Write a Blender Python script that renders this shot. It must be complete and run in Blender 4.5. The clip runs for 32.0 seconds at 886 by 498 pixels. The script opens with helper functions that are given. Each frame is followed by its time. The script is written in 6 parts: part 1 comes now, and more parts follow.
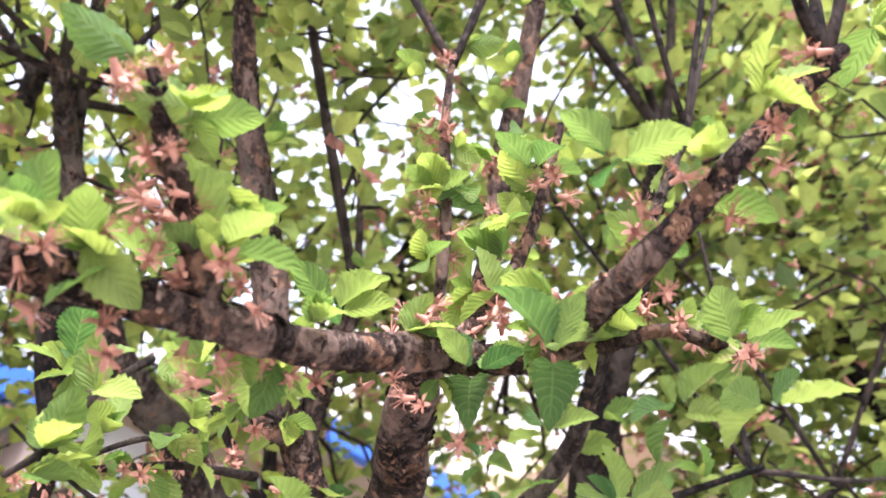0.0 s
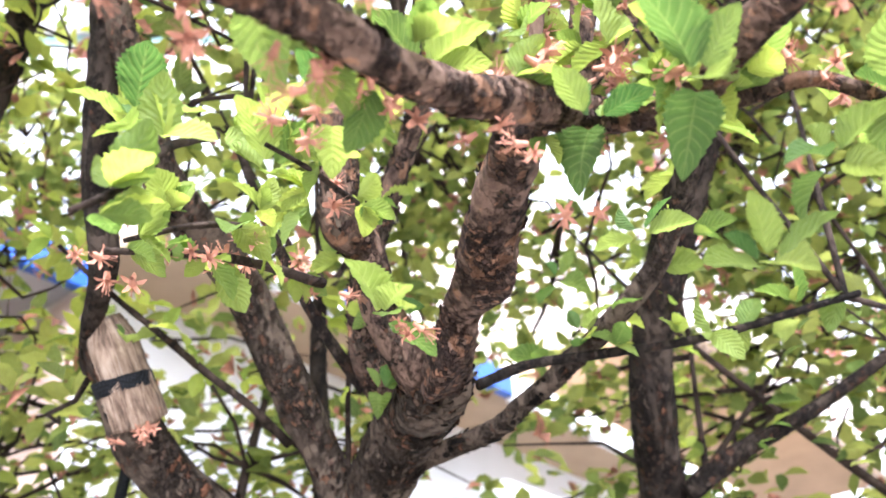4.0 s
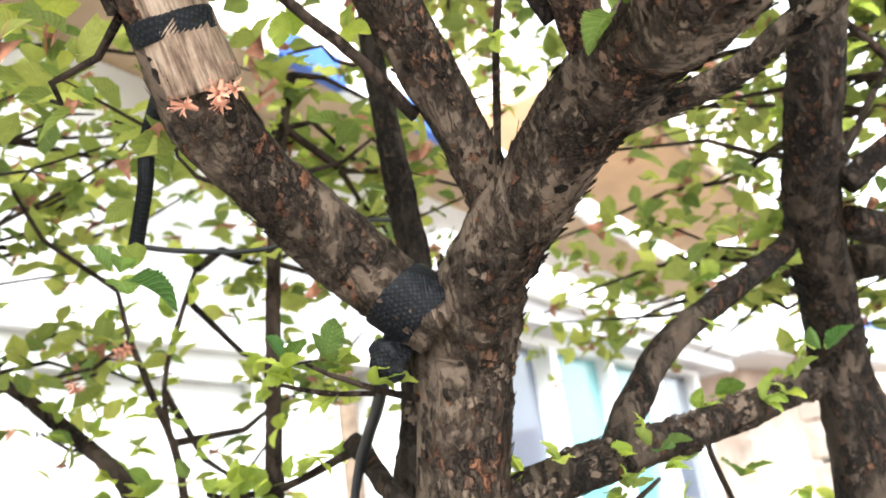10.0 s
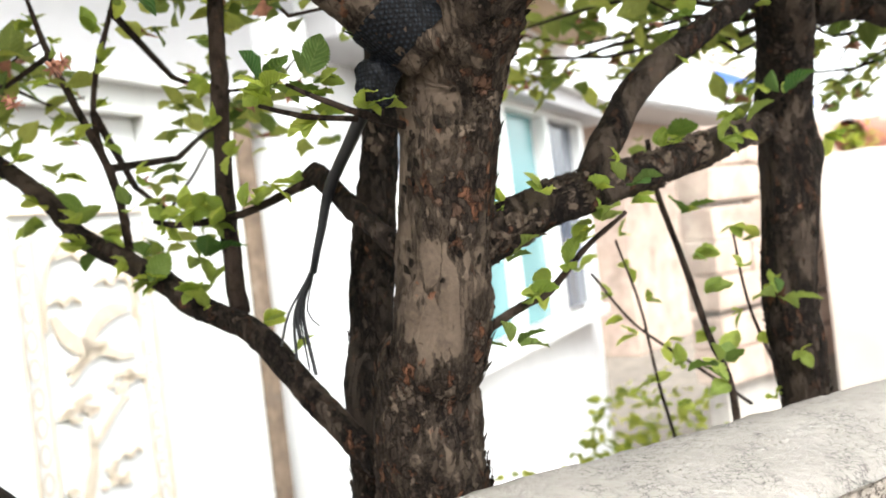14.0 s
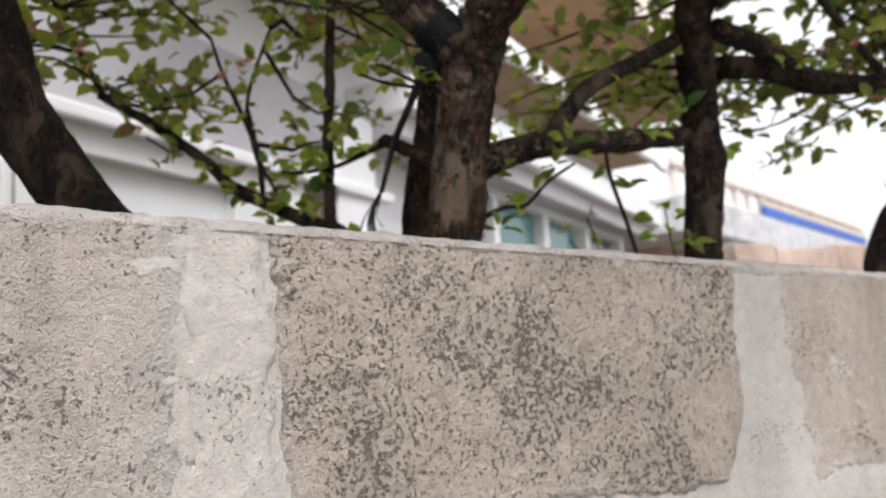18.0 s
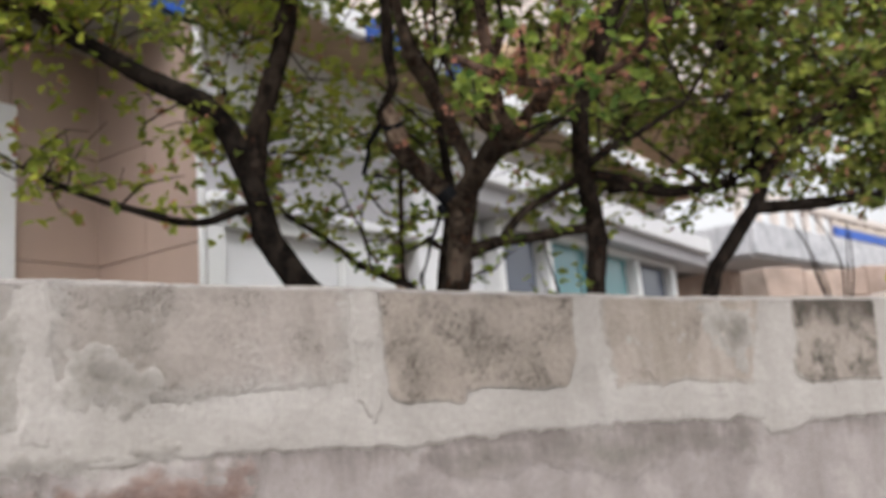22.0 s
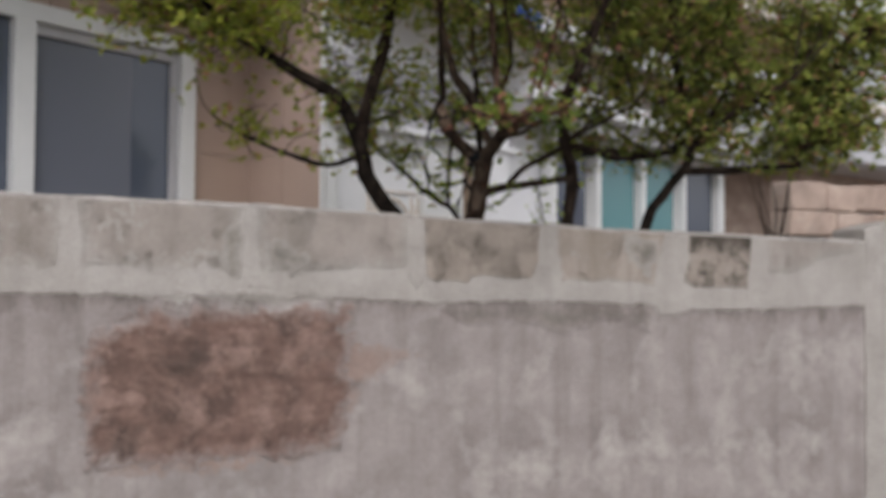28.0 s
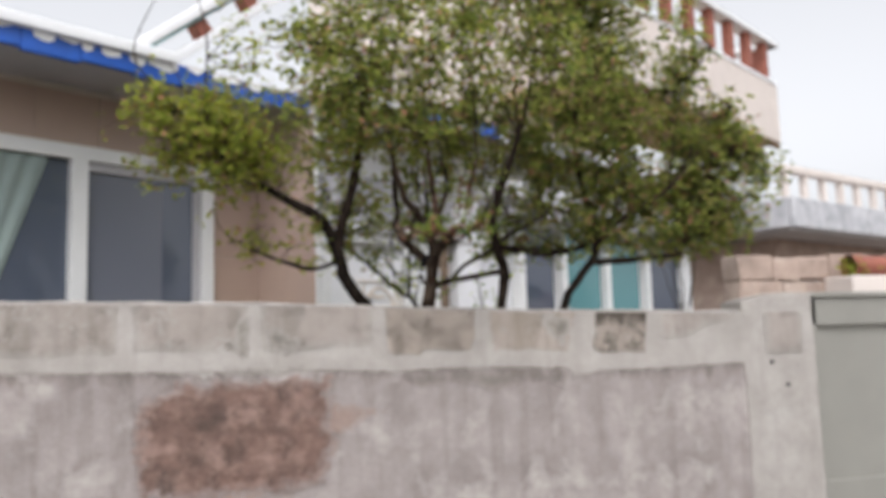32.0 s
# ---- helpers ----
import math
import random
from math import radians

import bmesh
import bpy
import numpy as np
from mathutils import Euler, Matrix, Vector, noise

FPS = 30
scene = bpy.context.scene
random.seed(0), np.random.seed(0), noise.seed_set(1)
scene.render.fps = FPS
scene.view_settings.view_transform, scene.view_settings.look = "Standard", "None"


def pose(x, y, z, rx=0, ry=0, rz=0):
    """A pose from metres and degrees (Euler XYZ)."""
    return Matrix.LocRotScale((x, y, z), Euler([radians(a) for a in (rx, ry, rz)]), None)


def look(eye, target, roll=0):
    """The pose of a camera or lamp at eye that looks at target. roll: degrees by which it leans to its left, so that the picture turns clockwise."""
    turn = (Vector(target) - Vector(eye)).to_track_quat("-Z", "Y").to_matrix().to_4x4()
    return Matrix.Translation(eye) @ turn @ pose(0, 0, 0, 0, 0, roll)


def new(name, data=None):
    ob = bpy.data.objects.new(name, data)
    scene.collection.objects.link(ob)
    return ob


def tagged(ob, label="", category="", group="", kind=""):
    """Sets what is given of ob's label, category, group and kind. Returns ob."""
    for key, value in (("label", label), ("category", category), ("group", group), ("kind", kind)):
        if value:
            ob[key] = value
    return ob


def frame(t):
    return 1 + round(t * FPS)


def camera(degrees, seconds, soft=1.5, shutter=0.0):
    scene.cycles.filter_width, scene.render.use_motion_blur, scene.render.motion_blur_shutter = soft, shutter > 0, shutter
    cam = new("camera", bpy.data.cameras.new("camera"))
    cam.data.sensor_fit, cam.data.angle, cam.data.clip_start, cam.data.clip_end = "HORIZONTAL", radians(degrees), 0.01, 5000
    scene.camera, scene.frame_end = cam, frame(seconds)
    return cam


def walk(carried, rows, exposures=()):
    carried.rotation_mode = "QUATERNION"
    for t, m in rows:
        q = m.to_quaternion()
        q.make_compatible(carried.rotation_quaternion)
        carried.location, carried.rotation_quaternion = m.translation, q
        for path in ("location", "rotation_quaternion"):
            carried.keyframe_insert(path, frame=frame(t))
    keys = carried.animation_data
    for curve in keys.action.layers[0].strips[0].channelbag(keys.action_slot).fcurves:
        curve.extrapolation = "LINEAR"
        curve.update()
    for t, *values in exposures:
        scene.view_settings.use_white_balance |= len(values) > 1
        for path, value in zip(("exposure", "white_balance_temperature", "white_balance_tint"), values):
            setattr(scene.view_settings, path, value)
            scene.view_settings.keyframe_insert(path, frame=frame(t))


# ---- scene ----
cam = camera(54.8, 32.0, soft=1.7)
# a phone's lens, focused on the near twigs from start to end
cam.data.dof.use_dof, cam.data.dof.focus_distance, cam.data.dof.aperture_fstop = True, 0.4, 12.0
PATH = [
    (0.0, (0.112, -0.559, 1.713), (0.768, 0.831, 2.993), -5.59),
    (0.5, (0.116, -0.557, 1.707), (0.739, 0.875, 2.957), -5.12),
    (1.0, (0.119, -0.551, 1.702), (0.731, 0.899, 2.935), -5.06),
    (1.5, (0.117, -0.547, 1.700), (0.723, 0.923, 2.914), -4.64),
    (2.0, (0.117, -0.536, 1.696), (0.728, 0.960, 2.874), -4.64),
    (2.5, (0.115, -0.525, 1.697), (0.732, 0.990, 2.848), -4.24),
    (3.0, (0.112, -0.512, 1.697), (0.738, 1.015, 2.825), -4.25),
    (3.5, (0.112, -0.499, 1.696), (0.744, 1.039, 2.808), -3.90),
    (4.0, (0.107, -0.483, 1.695), (0.749, 1.061, 2.793), -3.63),
    (4.5, (0.103, -0.470, 1.697), (0.753, 1.085, 2.775), -3.33),
    (6.5, (0.092, -0.397, 1.688), (0.887, 1.074, 2.785), -3.76),
    (7.0, (0.089, -0.370, 1.692), (0.889, 1.106, 2.779), -3.35),
    (7.5, (0.078, -0.344, 1.693), (0.906, 1.138, 2.750), -3.33),
    (8.0, (0.069, -0.318, 1.691), (0.928, 1.190, 2.685), -3.62),
    (8.5, (0.064, -0.296, 1.698), (0.944, 1.263, 2.590), -4.15),
    (9.0, (0.055, -0.277, 1.707), (0.952, 1.332, 2.485), -5.79),
    (9.5, (0.045, -0.262, 1.718), (0.963, 1.383, 2.389), -6.92),
    (10.0, (0.032, -0.250, 1.722), (0.957, 1.421, 2.315), -7.70),
    (10.5, (0.024, -0.237, 1.729), (0.953, 1.471, 2.195), -8.67),
    (11.0, (0.015, -0.227, 1.732), (0.981, 1.487, 2.091), -9.31),
    (11.5, (0.012, -0.215, 1.732), (1.020, 1.499, 1.945), -9.54),
    (12.0, (0.013, -0.208, 1.731), (1.050, 1.496, 1.866), -9.53),
    (12.5, (0.008, -0.205, 1.731), (1.074, 1.483, 1.850), -9.44),
    (13.0, (0.008, -0.201, 1.727), (1.148, 1.441, 1.801), -8.16),
    (13.5, (0.005, -0.200, 1.724), (1.149, 1.440, 1.768), -6.98),
    (14.0, (-0.006, -0.202, 1.723), (1.134, 1.441, 1.702), -6.65),
    (14.5, (-0.012, -0.207, 1.722), (1.128, 1.433, 1.622), -6.66),
    (15.0, (-0.017, -0.212, 1.721), (1.129, 1.421, 1.580), -6.45),
    (15.5, (-0.021, -0.222, 1.714), (1.127, 1.405, 1.532), -6.00),
    (17.5, (-0.117, -0.396, 1.558), (0.929, 1.294, 1.778), -1.82),
    (18.0, (-0.173, -0.469, 1.525), (0.880, 1.206, 1.817), -3.80),
    (18.5, (-0.228, -0.500, 1.484), (0.833, 1.166, 1.798), -2.77),
    (19.0, (-0.288, -0.579, 1.476), (0.783, 1.097, 1.692), -5.72),
    (19.5, (-0.327, -0.713, 1.449), (0.755, 0.950, 1.699), -6.92),
    (20.0, (-0.317, -0.861, 1.406), (0.724, 0.822, 1.696), -7.42),
    (20.5, (-0.330, -1.006, 1.376), (0.607, 0.730, 1.704), -7.26),
    (21.0, (-0.380, -1.120, 1.371), (0.509, 0.639, 1.711), -6.80),
    (21.5, (-0.466, -1.242, 1.370), (0.411, 0.511, 1.770), -5.32),
    (22.0, (-0.530, -1.355, 1.402), (0.335, 0.409, 1.776), -4.73),
    (22.5, (-0.556, -1.496, 1.412), (0.273, 0.288, 1.773), -4.23),
    (23.0, (-0.534, -1.625, 1.392), (0.180, 0.219, 1.691), -3.26),
    (23.5, (-0.538, -1.718, 1.411), (0.164, 0.139, 1.655), -2.61),
    (24.0, (-0.578, -1.783, 1.438), (0.133, 0.072, 1.668), -2.45),
    (24.5, (-0.650, -1.822, 1.445), (0.073, 0.030, 1.661), -2.63),
    (26.5, (-0.692, -2.214, 1.428), (-0.027, -0.335, 1.593), -2.37),
    (27.0, (-0.700, -2.327, 1.445), (-0.038, -0.443, 1.559), -2.18),
    (27.5, (-0.748, -2.428, 1.440), (-0.090, -0.541, 1.539), -1.03),
    (28.0, (-0.814, -2.522, 1.441), (-0.156, -0.635, 1.500), 0.33),
    (28.5, (-0.845, -2.645, 1.476), (-0.185, -0.758, 1.544), 0.45),
    (29.0, (-0.841, -2.761, 1.443), (-0.202, -0.868, 1.537), 0.13),
    (29.5, (-0.831, -2.919, 1.404), (-0.308, -0.992, 1.530), 0.06),
    (30.0, (-0.824, -3.031, 1.440), (-0.323, -1.098, 1.564), 0.12),
    (30.5, (-0.846, -3.138, 1.453), (-0.323, -1.214, 1.605), -0.13),
    (31.0, (-0.883, -3.231, 1.438), (-0.342, -1.313, 1.603), -0.40),
    (31.5, (-0.901, -3.339, 1.434), (-0.289, -1.444, 1.621), -1.33),
    (32.0, (-0.862, -3.450, 1.433), (-0.246, -1.562, 1.668), -1.75),
]
walk(cam, [(t, look(eye, target, roll)) for t, eye, target, roll in PATH],
     exposures=[(0.0, 2.48, 5620, 18), (4.5, 3.06, 5800, 14), (8.0, 3.25, 5950, 10), (10.0, 3.02, 6250, 6), (12.0, 2.82, 6340, 6), (13.5, 2.38, 6400, 6), (15.5, 1.7, 6340, 8), (17.5, 1.15, 6350, 12), (19.0, 0.78, 6350, 12), (23.0, 0.62, 6380, 12), (28.0, 0.22, 6330, 13), (30.0, 0.22, 6320, 13), (32.0, 0.6, 6280, 12)])

# ---- world and light: a bright, thinly overcast spring day ----
world = bpy.data.worlds.new("overcast_sky")
scene.world = world
world.use_nodes = True
wn, wl = world.node_tree.nodes, world.node_tree.links
wn.clear()
sky = wn.new("ShaderNodeTexSky")
sky.sky_type = "NISHITA"
sky.sun_disc = False
sky.sun_elevation, sky.sun_rotation = radians(52), radians(200)
sky.dust_density, sky.air_density, sky.ozone_density = 4.0, 1.4, 1.0
pale = wn.new("ShaderNodeHueSaturation")
pale.inputs["Saturation"].default_value = 0.05
bg = wn.new("ShaderNodeBackground")
bg.inputs["Strength"].default_value = 0.15
wout = wn.new("ShaderNodeOutputWorld")
wl.new(sky.outputs[0], pale.inputs["Color"])
wl.new(pale.outputs[0], bg.inputs["Color"])
wl.new(bg.outputs[0], wout.inputs["Surface"])
sun_data = bpy.data.lights.new("sun", "SUN")
sun_data.energy, sun_data.angle, sun_data.color = 0.8, radians(30), (1.0, 0.97, 0.93)
sun = new("sun", sun_data)
sun.matrix_world = look((-1.5, -4, 7), (0, 0.6, 1.0))

# ---- small helpers ----
rng = random.Random(7)
nrng = np.random.default_rng(11)


def link_mesh(name, mesh, material, parent=None, label=""):
    ob = new(name, mesh)
    if material:
        mesh.materials.append(material)
    if parent:
        ob.parent = parent
    if label:
        ob["label"] = label
    return ob


def part(name, bm, material, parent=None, label="", smooth=False):
    """One bmesh as one mesh object under a thing or a part."""
    mesh = bpy.data.meshes.new(name)
    if smooth:
        for f in bm.faces:
            f.smooth = True
    bm.to_mesh(mesh)
    bm.free()
    return link_mesh(name, mesh, material, parent, label)


def thing(name, label, category, at=(0, 0, 0), group="", kind=""):
    ob = new(name)
    ob.location = at
    ob.empty_display_size = 0.05
    return tagged(ob, label, category, group, kind)


def box(lo, hi, bevel=0.0, m=None):
    bm = bmesh.new()
    bmesh.ops.create_cube(bm, size=1)
    for v in bm.verts:
        v.co = Vector([lo[i] + (v.co[i] + 0.5) * (hi[i] - lo[i]) for i in range(3)])
    if bevel:
        bmesh.ops.bevel(bm, geom=bm.edges[:], offset=bevel, segments=2, affect="EDGES", profile=0.6)
    if m is not None:
        bmesh.ops.transform(bm, matrix=m, verts=bm.verts)
    return bm


def prism(outline, y0, y1, m=None, bevel=0.0):
    """A flat outline in x and z, thick from y0 (front) to y1."""
    bm = bmesh.new()
    a = [bm.verts.new((x, y0, z)) for x, z in outline]
    b = [bm.verts.new((x, y1, z)) for x, z in outline]
    bm.faces.new(a)
    bm.faces.new(b[::-1])
    n = len(outline)
    for i in range(n):
        bm.faces.new((a[i], b[i], b[(i + 1) % n], a[(i + 1) % n]))
    bmesh.ops.recalc_face_normals(bm, faces=bm.faces[:])
    if m is not None:
        bmesh.ops.transform(bm, matrix=m, verts=bm.verts)
    return bm


def mesh_from(name, verts, faces, uvs=None, smooth=True):
    mesh = bpy.data.meshes.new(name)
    verts = np.asarray(verts, dtype=np.float32)
    sizes = np.array([len(f) for f in faces], dtype=np.int32) if not isinstance(faces, np.ndarray) else np.full(len(faces), faces.shape[1], dtype=np.int32)
    flat = np.concatenate([np.asarray(f, dtype=np.int32) for f in faces]) if not isinstance(faces, np.ndarray) else faces.astype(np.int32).ravel()
    mesh.vertices.add(len(verts))
    mesh.vertices.foreach_set("co", verts.ravel())
    mesh.loops.add(len(flat))
    mesh.loops.foreach_set("vertex_index", flat)
    mesh.polygons.add(len(sizes))
    mesh.polygons.foreach_set("loop_start", np.concatenate([[0], np.cumsum(sizes)[:-1]]).astype(np.int32))
    if smooth:
        mesh.polygons.foreach_set("use_smooth", np.ones(len(sizes), dtype=bool))
    if uvs is not None:
        layer = mesh.uv_layers.new(name="uv")
        layer.data.foreach_set("uv", np.asarray(uvs, dtype=np.float32)[flat].ravel())
    mesh.update(calc_edges=True)
    mesh.validate()
    return mesh


def spline(points, step):
    """Smooth run of (x, y, z, radius) through the points."""
    p = np.array(points, dtype=float)
    ext = np.vstack([2 * p[0] - p[1], p, 2 * p[-1] - p[-2]])
    out = []
    for i in range(1, len(ext) - 2):
        a, b, c, d = ext[i - 1], ext[i], ext[i + 1], ext[i + 2]
        n = max(2, int(np.linalg.norm((c - b)[:3]) / step))
        for k in range(n):
            t = k / n
            q = 0.5 * (2 * b + (c - a) * t + (2 * a - 5 * b + 4 * c - d) * t * t + (3 * b - a - 3 * c + d) * t ** 3)
            q[3] = b[3] + (c[3] - b[3]) * t
            out.append(q)
    out.append(p[-1])
    return np.array(out)


def tube(points, sides=12, step=0.02, rough=0.06, seed=0, knots=0.0, fine=True):
    """Verts, faces and uvs of a tapered limb with an uneven, knotty skin."""
    q = spline(points, step)
    n = len(q)
    tan = np.gradient(q[:, :3], axis=0)
    tan /= np.maximum(np.linalg.norm(tan, axis=1, keepdims=True), 1e-9)
    ref = np.array([0.31, 0.77, 0.55])
    a = np.cross(tan, ref)
    a /= np.linalg.norm(a, axis=1, keepdims=True)
    b = np.cross(tan, a)
    th = np.linspace(0, 2 * np.pi, sides, endpoint=False)
    verts, uvs, dist = [], [], 0.0
    for i in range(n):
        if i:
            dist += float(np.linalg.norm(q[i, :3] - q[i - 1, :3]))
        r = q[i, 3]
        for j in range(sides):
            c, s = math.cos(th[j]), math.sin(th[j])
            k = noise.noise(Vector((c * 1.3 + seed * 7.1, s * 1.3, dist / max(r, 0.004) * 0.45)))
            k2 = noise.noise(Vector((c * 4 + seed * 3.3, s * 4, dist / max(r, 0.004) * 1.3 + 9)))
            k3 = noise.noise(Vector((c * 9 + seed, s * 9, dist / max(r, 0.004) * 3.1))) if fine else 0.0
            lump = max(0.0, noise.noise(Vector((c + seed, s, dist * 14))) - 0.25) * knots
            rr = r * (1 + rough * 1.6 * k + rough * k2 + 0.6 * rough * k3 + lump)
            verts.append(q[i, :3] + rr * (c * a[i] + s * b[i]))
            uvs.append((j / sides, dist))
    faces = [(i * sides + j, i * sides + (j + 1) % sides, (i + 1) * sides + (j + 1) % sides, (i + 1) * sides + j) for i in range(n - 1) for j in range(sides)]
    faces.append(tuple(range(sides))[::-1])
    faces.append(tuple((n - 1) * sides + j for j in range(sides)))
    return verts, faces, uvs


# ---- materials ----
def mat(name):
    m = bpy.data.materials.new(name)
    m.use_nodes = True
    nt = m.node_tree
    return m, nt.nodes, nt.links, nt.nodes["Principled BSDF"]


def ramp(nodes, stops):
    r = nodes.new("ShaderNodeValToRGB")
    el = r.color_ramp.elements
    el[0].position, el[0].color = stops[0][0], (*stops[0][1], 1)
    el[1].position, el[1].color = stops[-1][0], (*stops[-1][1], 1)
    for p, c in stops[1:-1]:
        e = el.new(p)
        e.color = (*c, 1)
    return r


def noise_node(nodes, links, scale, detail=6.0, rough=0.6, coord=None, dist=0.0):
    n = nodes.new("ShaderNodeTexNoise")
    n.inputs["Scale"].default_value = scale
    n.inputs["Detail"].default_value = detail
    n.inputs["Roughness"].default_value = rough
    n.inputs["Distortion"].default_value = dist
    if coord is not None:
        links.new(coord, n.inputs["Vector"])
    return n


def mix(nodes, links, fac, a, b, blend="MIX"):
    n = nodes.new("ShaderNodeMix")
    n.data_type = "RGBA"
    n.blend_type = blend
    for sock, val in ((n.inputs["Factor"], fac), (n.inputs["A"], a), (n.inputs["B"], b)):
        if hasattr(val, "links"):
            links.new(val, sock)
        elif isinstance(val, (int, float)):
            sock.default_value = val
        else:
            sock.default_value = (*val, 1)
    return n.outputs["Result"]


def coords(nodes, links, scale=(1, 1, 1)):
    t = nodes.new("ShaderNodeTexCoord")
    m = nodes.new("ShaderNodeMapping")
    m.inputs["Scale"].default_value = scale
    links.new(t.outputs["Object"], m.inputs["Vector"])
    return m.outputs["Vector"]


def bump(nodes, links, bsdf, height, strength, dist=0.01):
    b = nodes.new("ShaderNodeBump")
    b.inputs["Strength"].default_value = strength
    b.inputs["Distance"].default_value = dist
    links.new(height, b.inputs["Height"])
    links.new(b.outputs[0], bsdf.inputs["Normal"])
    return b


def weathered(nodes, links, base, dark, light, pit=0.0, scale=1.0, stain=0.35, stain_color=(0.12, 0.11, 0.1), streak=0.0, band=None, blotch=None, cracks=0.0):
    """Weathered plaster, mortar or concrete: grain, pits, blotches and run-off streaks. Colour and height."""
    co = coords(nodes, links)
    big = noise_node(nodes, links, 5 * scale, 5, 0.6, co)
    fine = noise_node(nodes, links, 90 * scale, 6, 0.7, co)
    r1 = ramp(nodes, [(0.3, dark), (0.55, base), (0.75, light)])
    links.new(big.outputs["Fac"], r1.inputs["Fac"])
    r2 = ramp(nodes, [(0.3, (0.72, 0.72, 0.72)), (0.6, (1, 1, 1))])
    links.new(fine.outputs["Fac"], r2.inputs["Fac"])
    col = mix(nodes, links, 0.6, r1.outputs[0], r2.outputs[0], "MULTIPLY")
    height = fine.outputs["Fac"]
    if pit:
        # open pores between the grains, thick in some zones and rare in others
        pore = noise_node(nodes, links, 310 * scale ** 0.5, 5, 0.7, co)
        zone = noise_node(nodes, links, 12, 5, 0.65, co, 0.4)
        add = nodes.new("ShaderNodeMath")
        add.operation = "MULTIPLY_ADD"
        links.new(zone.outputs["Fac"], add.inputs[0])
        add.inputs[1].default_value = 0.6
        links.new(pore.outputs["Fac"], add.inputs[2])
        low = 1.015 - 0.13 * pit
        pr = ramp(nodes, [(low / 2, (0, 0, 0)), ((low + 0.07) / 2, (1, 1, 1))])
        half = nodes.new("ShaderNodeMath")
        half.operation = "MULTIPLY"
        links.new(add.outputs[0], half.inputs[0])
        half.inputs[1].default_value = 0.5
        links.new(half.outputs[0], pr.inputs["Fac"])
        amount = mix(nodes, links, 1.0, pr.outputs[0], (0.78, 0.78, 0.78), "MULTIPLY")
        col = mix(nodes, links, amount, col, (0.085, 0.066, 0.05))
        grit = noise_node(nodes, links, 330, 4, 0.7, co)
        both = nodes.new("ShaderNodeMath")
        both.operation = "MULTIPLY_ADD"
        links.new(grit.outputs["Fac"], both.inputs[0])
        both.inputs[1].default_value = 0.9
        links.new(fine.outputs["Fac"], both.inputs[2])
        inv = nodes.new("ShaderNodeMath")
        inv.operation = "SUBTRACT"
        links.new(both.outputs[0], inv.inputs[0])
        links.new(amount, inv.inputs[1])
        height = inv.outputs[0]
    if stain:
        st = noise_node(nodes, links, 3.2 * scale, 7, 0.65, co, 0.6)
        sr = ramp(nodes, [(0.52, (0, 0, 0)), (0.72, (stain, stain, stain))])
        links.new(st.outputs["Fac"], sr.inputs["Fac"])
        col = mix(nodes, links, sr.outputs[0], col, stain_color)
    if streak:
        cs = coords(nodes, links, (14, 14, 1.1))
        sn = noise_node(nodes, links, 1.0, 5, 0.6, cs, 0.2)
        sr = ramp(nodes, [(0.48, (0, 0, 0)), (0.72, (streak, streak, streak))])
        links.new(sn.outputs["Fac"], sr.inputs["Fac"])
        col = mix(nodes, links, sr.outputs[0], col, stain_color)
    if band:
        # dark run-off grime below a ledge at height band[0], fading over band[1] metres in ragged tongues
        tc = nodes.new("ShaderNodeTexCoord")
        sp = nodes.new("ShaderNodeSeparateXYZ")
        links.new(tc.outputs["Object"], sp.inputs[0])
        lean = nodes.new("ShaderNodeMath")
        lean.operation = "MULTIPLY_ADD"
        links.new(sp.outputs["X"], lean.inputs[0])
        lean.inputs[1].default_value = 0.018
        links.new(sp.outputs["Z"], lean.inputs[2])
        mr = nodes.new("ShaderNodeMapRange")
        mr.inputs["From Min"].default_value, mr.inputs["From Max"].default_value = band[0] - band[1], band[0]
        links.new(lean.outputs[0], mr.inputs["Value"])
        cs = coords(nodes, links, (9, 9, 2.5))
        tongue = noise_node(nodes, links, 1.6, 7, 0.7, cs, 0.3)
        ml = nodes.new("ShaderNodeMath")
        ml.operation = "MULTIPLY"
        links.new(mr.outputs[0], ml.inputs[0])
        links.new(tongue.outputs["Fac"], ml.inputs[1])
        gr = ramp(nodes, [(band[3], (0, 0, 0)), (band[3] + 0.18, (band[2], band[2], band[2]))])
        links.new(ml.outputs[0], gr.inputs["Fac"])
        col = mix(nodes, links, gr.outputs[0], col, (0.095, 0.077, 0.063))
    if cracks:
        cr = nodes.new("ShaderNodeTexVoronoi")
        cr.feature = "DISTANCE_TO_EDGE"
        cr.inputs["Scale"].default_value = 120 * scale
        wn_ = noise_node(nodes, links, 60 * scale, 4, 0.6, co)
        links.new(mix(nodes, links, 0.02, co, wn_.outputs["Color"], "ADD"), cr.inputs["Vector"])
        kr = ramp(nodes, [(0.02, (cracks, cracks, cracks)), (0.09, (0, 0, 0))])
        links.new(cr.outputs["Distance"], kr.inputs["Fac"])
        kz = noise_node(nodes, links, 22 * scale, 4, 0.6, co)
        kzr = ramp(nodes, [(0.46, (0, 0, 0)), (0.62, (1, 1, 1))])
        links.new(kz.outputs["Fac"], kzr.inputs["Fac"])
        col = mix(nodes, links, mix(nodes, links, 1.0, kr.outputs[0], kzr.outputs[0], "MULTIPLY"), col, (0.05, 0.048, 0.045))
